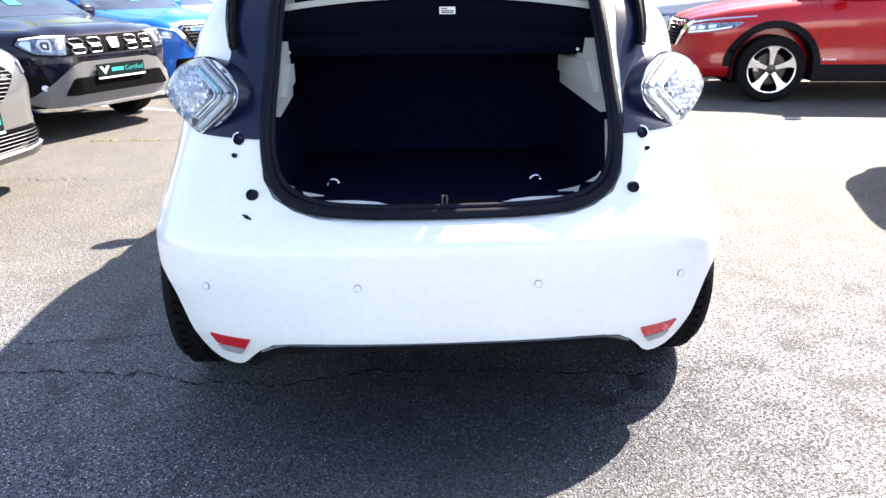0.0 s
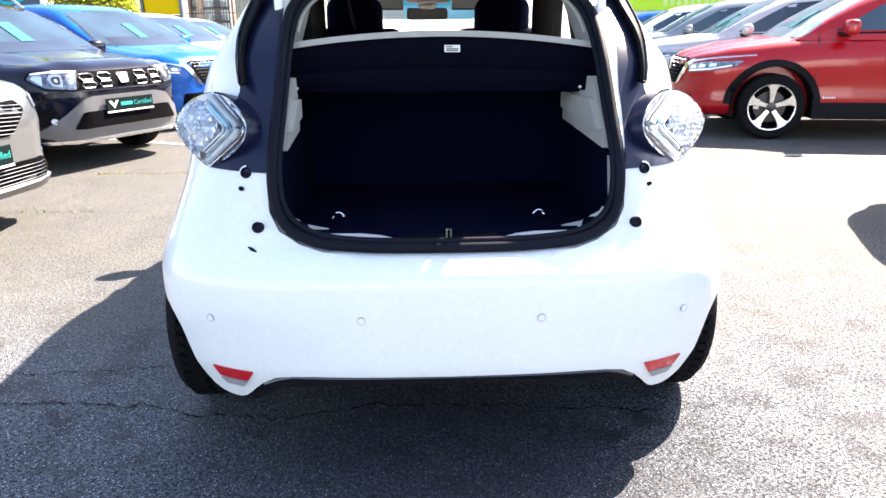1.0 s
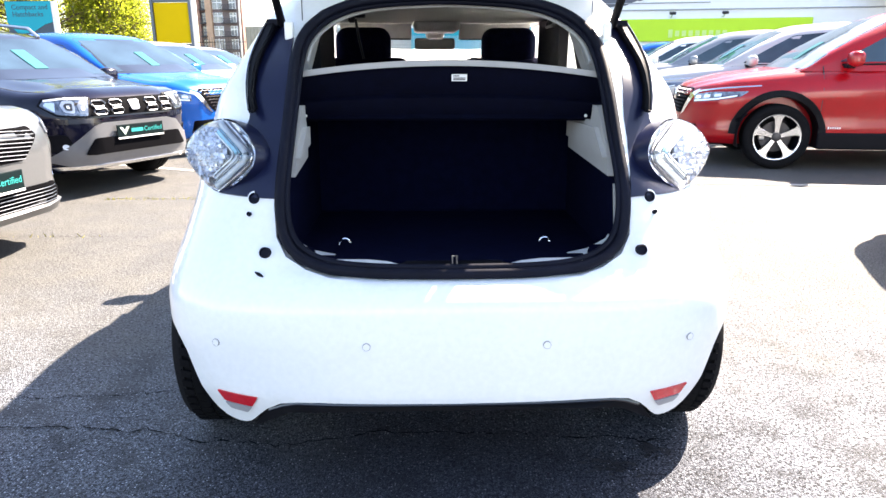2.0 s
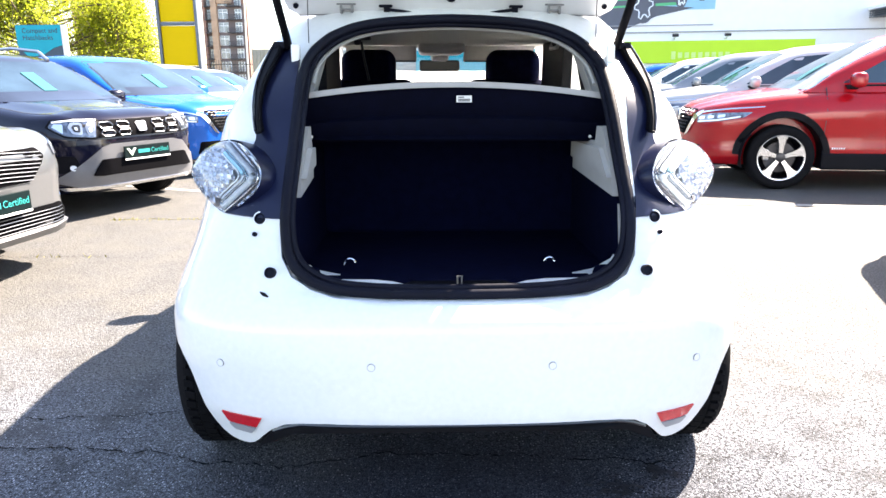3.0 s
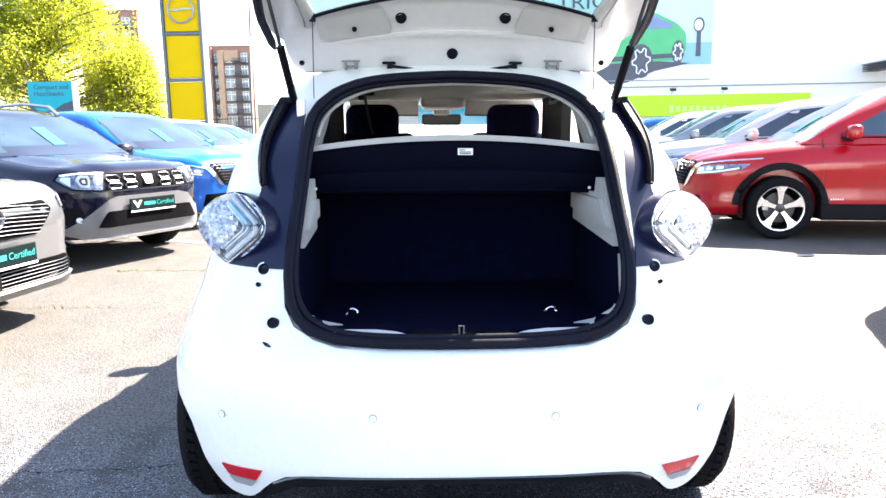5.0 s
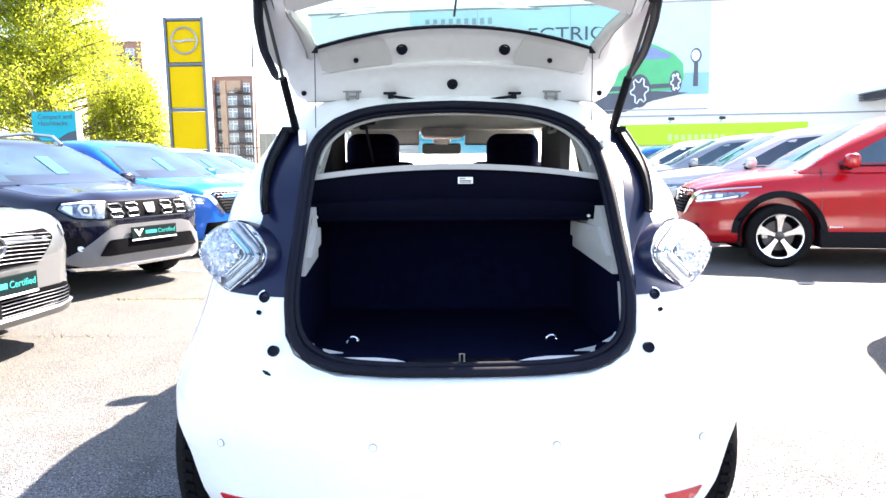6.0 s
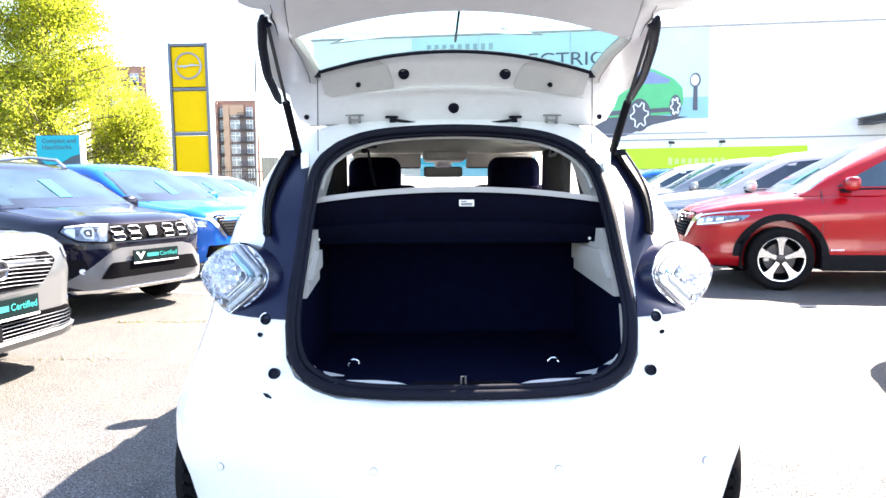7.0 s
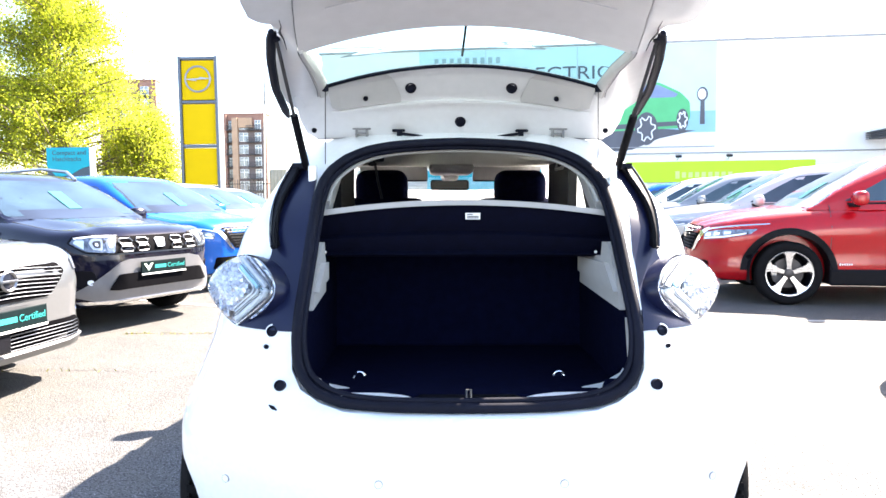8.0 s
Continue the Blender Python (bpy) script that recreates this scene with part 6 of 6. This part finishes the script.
part("stand", box(6.8, 0.03, 1.2, (2.1, 0.01, 0.6), 0.0), SLATE, banner)
canopy = thing("wall_canopy", "white steel canopy on a post beside the wall", "canopy", pose(15.3, 23.6, 0))
part("roof_slab", box(3.2, 2.4, 0.10, (1.2, 0.2, 3.46), 0.02), CLADDING, canopy)
part("beam", box(3.2, 0.14, 0.14, (1.2, -0.9, 3.06), 0.02), CLADDING, canopy)
for k in range(4):
    part("slat", box(0.52, 2.2, 0.03, (-0.12, 0.2, 3.36 - 0.065 * k), 0.005), SLAT_GREY, canopy)
for x in (0.27, 2.5):
    part("post", box(0.20, 0.20, 3.38, (x, -0.7, 1.69), 0.02), CLADDING, canopy)

# the whole frontage stands a few degrees askew to the parking bays
FRONTAGE = Matrix.Translation((7.3, 25.0, 0)) @ pose(0, 0, 0, 0, 0, -5.3) @ Matrix.Translation((-7.3, -25.0, 0))
for ob in (wall_front, capping, conduit, mural, band, railing, panel, banner, canopy, *wall_lamps):
    ob.matrix_basis = FRONTAGE @ ob.matrix_basis

# ---- yellow pylon sign ----
FRAME_BLUE = mat("pylon_frame", (0.085, 0.105, 0.14), rough=0.35, metal=0.4, vary=0.08)
YELLOW = mat("pylon_yellow", (0.62, 0.42, 0.0), rough=0.6, spec=0.15, vary=0.03, scale=2)
EMBLEM = mat("emblem_grey", (0.30, 0.31, 0.33), rough=0.35, metal=0.6, vary=0.1)
pylon = thing("pylon_sign", "tall pylon sign with three yellow panels in a grey-blue frame", "sign", pose(-11.965, 30.0, 0))
for x in (-0.84, 0.84):
    part("upright", box(0.13, 0.40, 7.75, (x, 0.2, 3.875), 0.02), FRAME_BLUE, pylon)
for z in (7.66, 5.69, 3.68, 1.80):
    part("cross_rail", box(1.55, 0.36, 0.13, (0, 0.2, z), 0.02), FRAME_BLUE, pylon)
for z0, z1 in ((5.78, 7.57), (3.77, 5.60), (1.89, 3.59)):
    panel = part("panel", box(1.54, 0.24, z1 - z0, (0, 0.2, (z0 + z1) / 2), 0.03), YELLOW, pylon, "plain yellow panel")
part("plinth", box(1.55, 0.30, 1.7, (0, 0.2, 0.85), 0.02), FRAME_BLUE, pylon)
emblem = part("emblem", lathe([(0.53, -0.03), (0.57, -0.05), (0.61, -0.03), (0.57, 0.0), (0.53, -0.03)], 40), EMBLEM, pylon, "plain chrome ring emblem", smooth=True)
emblem.matrix_basis = pose(0, 0.06, 6.72)
part("emblem_bar", prism([(-0.68, 0.0), (0.10, 0.03), (0.05, 0.09), (0.68, 0.0), (-0.10, -0.03), (-0.05, -0.09)], 0.05, lambda a, b, d: (a, -0.06 + d, b)), EMBLEM, emblem)

# ---- teal bay sign ----
totem = thing("bay_sign", "teal and slate bay sign on a white-edged board", "sign", pose(-12.35, 20.0, 0))
part("board", box(1.48, 0.12, 2.9, (0, 0.06, 1.45), 0.01), SLATE, totem)
part("face", prism([(-0.74, 2.885), (0.62, 2.885), (0.62, 2.30), (0.35, 2.22), (0.0, 2.02), (-0.45, 1.95), (-0.74, 2.30)], 0.012, lambda a, b, d: (a, -d - 0.002, b)), TEAL, totem)
part("edge", box(0.12, 0.15, 2.88, (0.69, 0.055, 1.445), 0.008), PAPER, totem)
words("lettering", "Compact and", 0.20, SLATE, totem, Matrix.Translation((-0.56, -0.018, 2.66)) @ pose(0, 0, 0, 90, 0, 0), 0.002)
words("lettering", "Hatchbacks", 0.20, SLATE, totem, Matrix.Translation((-0.56, -0.018, 2.46)) @ pose(0, 0, 0, 90, 0, 0), 0.002)


# ---- trees in young leaf ----
def leafy_tree(x, y, height, spread, seed, leaves=14000, label=""):
    rng = np.random.default_rng(seed)
    t = thing("tree", label or "broad tree in bright yellow-green spring leaf", "tree", pose(x, y, 0), "trees behind the cars")
    trunk = tube([(0, 0, -0.1), (0.1, 0, height * 0.2), (0.0, 0.1, height * 0.5), (0.1, 0, height * 0.88)], [0.32, 0.26, 0.16, 0.04], 10)
    limbs = []
    tips = []
    for i in range(150):
        z0 = height * rng.uniform(0.14, 0.82)
        a = rng.uniform(0, 2 * math.pi)
        reach = spread * (1.0 - 0.82 * max(0, (z0 / height - 0.15) / 0.85) ** 0.85) * rng.uniform(0.6, 1.0)
        p0 = Vector((0.05, 0.05, z0))
        p2 = Vector((reach * math.cos(a), reach * math.sin(a), z0 + reach * rng.uniform(0.15, 0.5)))
        p1 = p0.lerp(p2, 0.5) + Vector((0, 0, 0.25))
        limbs.append(tube([p0, p1, p2], [0.07, 0.045, 0.012], 5))
        for k in range(9):
            root = p0.lerp(p2, rng.uniform(0.25, 1.0))
            tip = root + Vector(rng.normal(0, 0.55, 3)) + Vector((0, 0, 0.25))
            limbs.append(tube([root, root.lerp(tip, 0.6) + Vector((0, 0, 0.05)), tip], [0.014, 0.009, 0.004], 3))
            tips += [root.lerp(tip, q) for q in (0.35, 0.6, 0.8, 1.0, 1.12)]
    part("trunk", join(trunk, *limbs), BARK, t, smooth=True)
    tips = np.array([tuple(p) for p in tips])
    centre = tips[rng.integers(0, len(tips), leaves)] + rng.normal(0, 0.27, (leaves, 3))
    size = rng.uniform(0.036, 0.078, leaves)
    axis = rng.normal(0, 1, (leaves, 3))
    axis /= np.linalg.norm(axis, axis=1)[:, None]
    other = np.cross(axis, rng.normal(0, 1, (leaves, 3)))
    other /= np.linalg.norm(other, axis=1)[:, None]
    a, b = axis * size[:, None], other * size[:, None] * 0.62
    verts = np.stack([centre - a, centre + b, centre + a, centre - b], 1).reshape(-1, 3)
    me = bpy.data.meshes.new("crown")
    me.from_pydata(verts.tolist(), [], np.arange(leaves * 4).reshape(-1, 4).tolist())
    me.materials.append(LEAF)
    crown = new("crown", me)
    crown.parent = t
    return t


leafy_tree(-22.2, 36.5, 14.5, 7.2, 3, 112000)
leafy_tree(-29.5, 38.0, 15.0, 7.0, 5, 62000)
leafy_tree(-18.2, 38.0, 6.6, 3.4, 8, 34000, "smaller tree in bright spring leaf behind the pylon")

# ---- flats beyond ----
BRICK = mat("red_brick", (0.34, 0.19, 0.145), rough=0.85, vary=0.18, scale=6, big=0.5, bump=0.2, bump_scale=30)
DARK_BAY = mat("dark_bay_tone", (0.17, 0.135, 0.13), rough=0.7, vary=0.15, scale=3)
BUFF = mat("buff_panel", (0.50, 0.33, 0.22), rough=0.8, vary=0.1, scale=3)
FLAT_GLASS = mat("flat_window_glass", (0.20, 0.24, 0.28), rough=0.05, coat=1.0)


def flats(x, y, w, floors, label):
    """A slab of flats: a flat dark bay, a buff bay, then two window columns with balconies between."""
    b = thing("apartment_building", label, "building", pose(x, y, 0))
    h = floors * 2.9 + 1.4
    part("wall", box(w, 3, h, (0, 1.5, h / 2), 0.0), BRICK, b, "red brick wall")
    part("parapet", box(w + 0.3, 3.3, 0.35, (0, 1.5, h + 0.1), 0.0), BRICK, b)
    part("end_pier", box(0.06 * w, 0.9, h - 0.2, (-0.47 * w, -0.44, (h - 0.2) / 2)), BRICK, b)
    part("side_bay", box(0.15 * w, 0.06, h - 2.6, (-0.365 * w, -0.03, (h - 2.6) / 2)), DARK_BAY, b, "flat dark bay panel")
    part("buff_bay", box(0.13 * w, 1.2, h - 0.9, (-0.235 * w, -0.59, (h - 0.9) / 2)), BUFF, b, "buff brick pier")
    part("buff_head", box(0.33 * w, 0.9, 2.3, (0.005 * w, -0.44, h - 2.05)), BUFF, b, "buff band over the top windows")
    part("balcony_panel", box(0.58 * w, 0.10, h - 3.2, (0.125 * w, -0.05, (h - 3.2) / 2)), DARK_BAY, b, "flat dark panel behind the balconies")
    for f in range(floors):
        z = 1.75 + 2.9 * f
        for x0, ww in ((-0.05 * w, 0.22 * w), (0.30 * w, 0.15 * w), (-0.365 * w, 0.09 * w)):
            window = part("window", box(ww, 0.16, 2.15, (x0, -0.18, z), 0.0), MURAL_WHITE if ww > 0.1 * w else DARK_METAL, b)
            for i in range(2):
                for z1, hh in ((z - 0.36, 1.30), (z + 0.72, 0.56)):
                    part("pane", box(ww / 2 - 0.16, 0.02, hh, (x0 + (i - 0.5) * (ww / 2 - 0.04), -0.275, z1)), FLAT_GLASS, window)
        for x0, ww in ((0.215 * w, 0.33 * w), (-0.365 * w, 0.14 * w)):
            balcony = part("balcony", box(ww, 1.3, 0.20, (x0, -0.95, 0.50 + 2.9 * f), 0.0), DARK_METAL, b)
            part("hand_rail", box(ww, 0.05, 0.07, (x0, -1.57, 1.55 + 2.9 * f)), DARK_METAL, balcony)
            for k in range(int(ww / 0.22) + 1):
                part("baluster", box(0.05, 0.04, 1.0, (x0 - ww / 2 + 0.03 + (ww - 0.06) * k / int(ww / 0.22), -1.57, 1.06 + 2.9 * f)), DARK_METAL, balcony)
    return b


flats(-51.3, 164, 10.0, 7, "red brick flats with dark balconies, far behind the fence")
flats(-80.4, 166, 13.6, 10, "taller brick flats half hidden by the trees")

# ---- boundary fence, cabinet and mast ----
fence = thing("boundary_fence", "black steel railing behind the parked cars", "fence", pose(0, 44, 0))
part("rail", box(16, 0.05, 0.05, (-16, 0, 2.25)), DARK_METAL, fence)
part("rail", box(16, 0.05, 0.05, (-16, 0, 0.35)), DARK_METAL, fence)
picket = None
for k in range(90):
    if picket is None:
        picket = part("picket", tube([(0, 0, 0), (0, 0, 2.55)], 0.018, 5), DARK_METAL, fence)
        picket.matrix_basis = pose(-23.9, 0, 0)
    else:
        again(picket, pose(-23.9 + 0.175 * k, 0, 0))
cabinet = thing("storage_container", "grey ribbed steel container behind the cars", "container", pose(-11.55, 42, 0))
part("box", box(1.1, 2.4, 3.1, (0, 1.2, 1.55), 0.02), mat("container_grey", (0.30, 0.31, 0.28), 0.6, vary=0.15), cabinet)
for k in range(5):
    part("rib", box(0.05, 0.05, 2.9, (-0.46 + 0.23 * k, -0.02, 1.55)), mat("container_rib", (0.24, 0.25, 0.22), 0.6, vary=0.15), cabinet)
mast = thing("mast", "thin white and dark mast behind the pylon", "pole", pose(-13.30, 45, 0, 0, 1.2, 0))
part("pole", tube([(0, 0, 0), (0, 0, 7.6)], [0.06, 0.05], 8), PAPER, mast)
part("whip", tube([(0, 0, 7.55), (0, 0, 9.7)], [0.06, 0.05], 8), INK, mast, "dark upper pole")

# ---- cracks and seams in the asphalt ----
def crack(points, width, seed):
    """A ragged, broken line of small gaps and crumbled pits."""
    rng = np.random.default_rng(seed)
    line = []
    drift = 0.0
    for p, q in zip(points, points[1:]):
        n = max(2, int((Vector(q) - Vector(p)).length / 0.018))
        for i in range(n):
            t = i / n
            drift = 0.85 * drift + rng.normal(0, 0.006)
            line.append((p[0] + (q[0] - p[0]) * t + rng.normal(0, 0.004), p[1] + (q[1] - p[1]) * t + drift + rng.normal(0, 0.003)))
    bm = bmesh.new()
    last = None
    for (a, b), (c, d) in zip(line, line[1:]):
        if rng.random() < 0.06:
            last = None
            continue
        w = width * (0.18 + 0.75 * rng.random() ** 2)
        n = Vector((-(d - b), c - a, 0)).normalized() * w
        now = (bm.verts.new((a + n.x, b + n.y, 0.004)), bm.verts.new((a - n.x, b - n.y, 0.004)))
        if last:
            bm.faces.new((last[0], last[1], now[1], now[0]))
        last = now
        if rng.random() < 0.5:
            x, y, r = a + rng.normal(0, 0.02), b + rng.normal(0, 0.014), width * rng.uniform(0.25, 0.8)
            bm.faces.new([bm.verts.new((x + r * rng.uniform(0.6, 1.7) * math.cos(k * 1.2566), y + r * rng.uniform(0.4, 0.9) * math.sin(k * 1.2566), 0.0042)) for k in range(5)])
    return bm


CRACK = mat("crack_dirt", (0.012, 0.012, 0.012), rough=0.95, vary=0.4, scale=60, spec=0.1)
struct("ground_crack", crack([(-2.4, 0.42), (-1.5, 0.40), (-0.95, 0.36), (-0.55, 0.27), (-0.2, 0.36), (0.25, 0.33), (0.72, 0.30)], 0.006, 2), CRACK, "thin jagged crack across the asphalt", "crack")
struct("ground_crack_fine", crack([(0.72, 0.30), (1.4, 0.38), (3.2, 0.5)], 0.0016, 9), CRACK, "hair crack across the asphalt", "crack")
struct("ground_crack_left", crack([(-4.0, 0.75), (-2.2, 0.62), (-1.45, 0.60), (-0.95, 0.66)], 0.0045, 4), CRACK, "thin jagged crack across the asphalt", "crack")
struct("ground_crack_far", crack([(-4.4, 2.95), (-2.7, 2.95), (-1.4, 2.9)], 0.004, 6), CRACK, "fine crack with dry weeds along it", "crack")
LINE_PAINT = mat("worn_line_paint", (0.27, 0.265, 0.25), rough=0.8, vary=0.35, scale=30, big=4)
struct("road_marking", box(3.6, 0.09, 0.003, (4.0, 4.55, 0.0035), 0.0, pose(0, 0, 0, 0, 0, -10)), LINE_PAINT, "worn white bay line", "marking")
struct("road_marking_left", box(3.2, 0.09, 0.003, (-2.6, 5.75, 0.0035), 0.0, pose(0, 0, 0, 0, 0, -25)), LINE_PAINT, "worn white bay line", "marking")


# ---- dry weeds and stains ----
def weeds(name, x0, x1, y, count, seed):
    rng = np.random.default_rng(seed)
    bm = bmesh.new()
    for _ in range(count):
        x, yy = rng.uniform(x0, x1), y + rng.normal(0, 0.018)
        h, lean = rng.uniform(0.006, 0.028), rng.normal(0, 0.018, 2)
        w = rng.uniform(0.002, 0.005)
        a = bm.verts.new((x - w, yy, 0.0))
        b = bm.verts.new((x + w, yy, 0.0))
        bm.faces.new((a, b, bm.verts.new((x + lean[0], yy + lean[1], h))))
    struct(name, bm, WEED, "dry yellow-green weeds along a crack", "weeds", kind="stuff")


WEED = mat("dry_weed", (0.30, 0.28, 0.05), rough=0.8, vary=0.3, scale=20)
weeds("weeds", -3.6, -2.3, 2.95, 30, 11)
weeds("weeds_far", -3.0, -2.2, 4.25, 70, 12)


def stain(x, y, rx, ry, seed, count=70):
    """A cluster of small dark pits where oil has soaked in."""
    rng = np.random.default_rng(seed)
    bm = bmesh.new()
    for _ in range(count):
        cx, cy, r = x + rng.normal(0, rx * 0.6), y + rng.normal(0, ry * 0.6), rng.uniform(0.08, 0.26) * min(rx, ry)
        bm.faces.new([bm.verts.new((cx + r * rng.uniform(0.7, 2.0) * math.cos(k * 1.0472), cy + r * rng.uniform(0.5, 1.0) * math.sin(k * 1.0472), 0.0025 + 0.0002 * rng.random())) for k in range(6)])
    return bm


STAIN = mat("oil_stain", (0.016, 0.016, 0.019), rough=0.55, vary=0.6, scale=120, bump=0.8, bump_scale=150)
struct("ground_stain", stain(0.46, 0.16, 0.07, 0.035, 3), STAIN, "small dark oil stain on the asphalt", "stain")
struct("ground_stain_small", stain(0.62, 0.24, 0.05, 0.03, 5), STAIN, "small dark oil stain on the asphalt", "stain")
struct("ground_stain_bay", stain(4.1, 4.35, 0.35, 0.10, 8), STAIN, "dark damp stain beside the parked car", "stain")
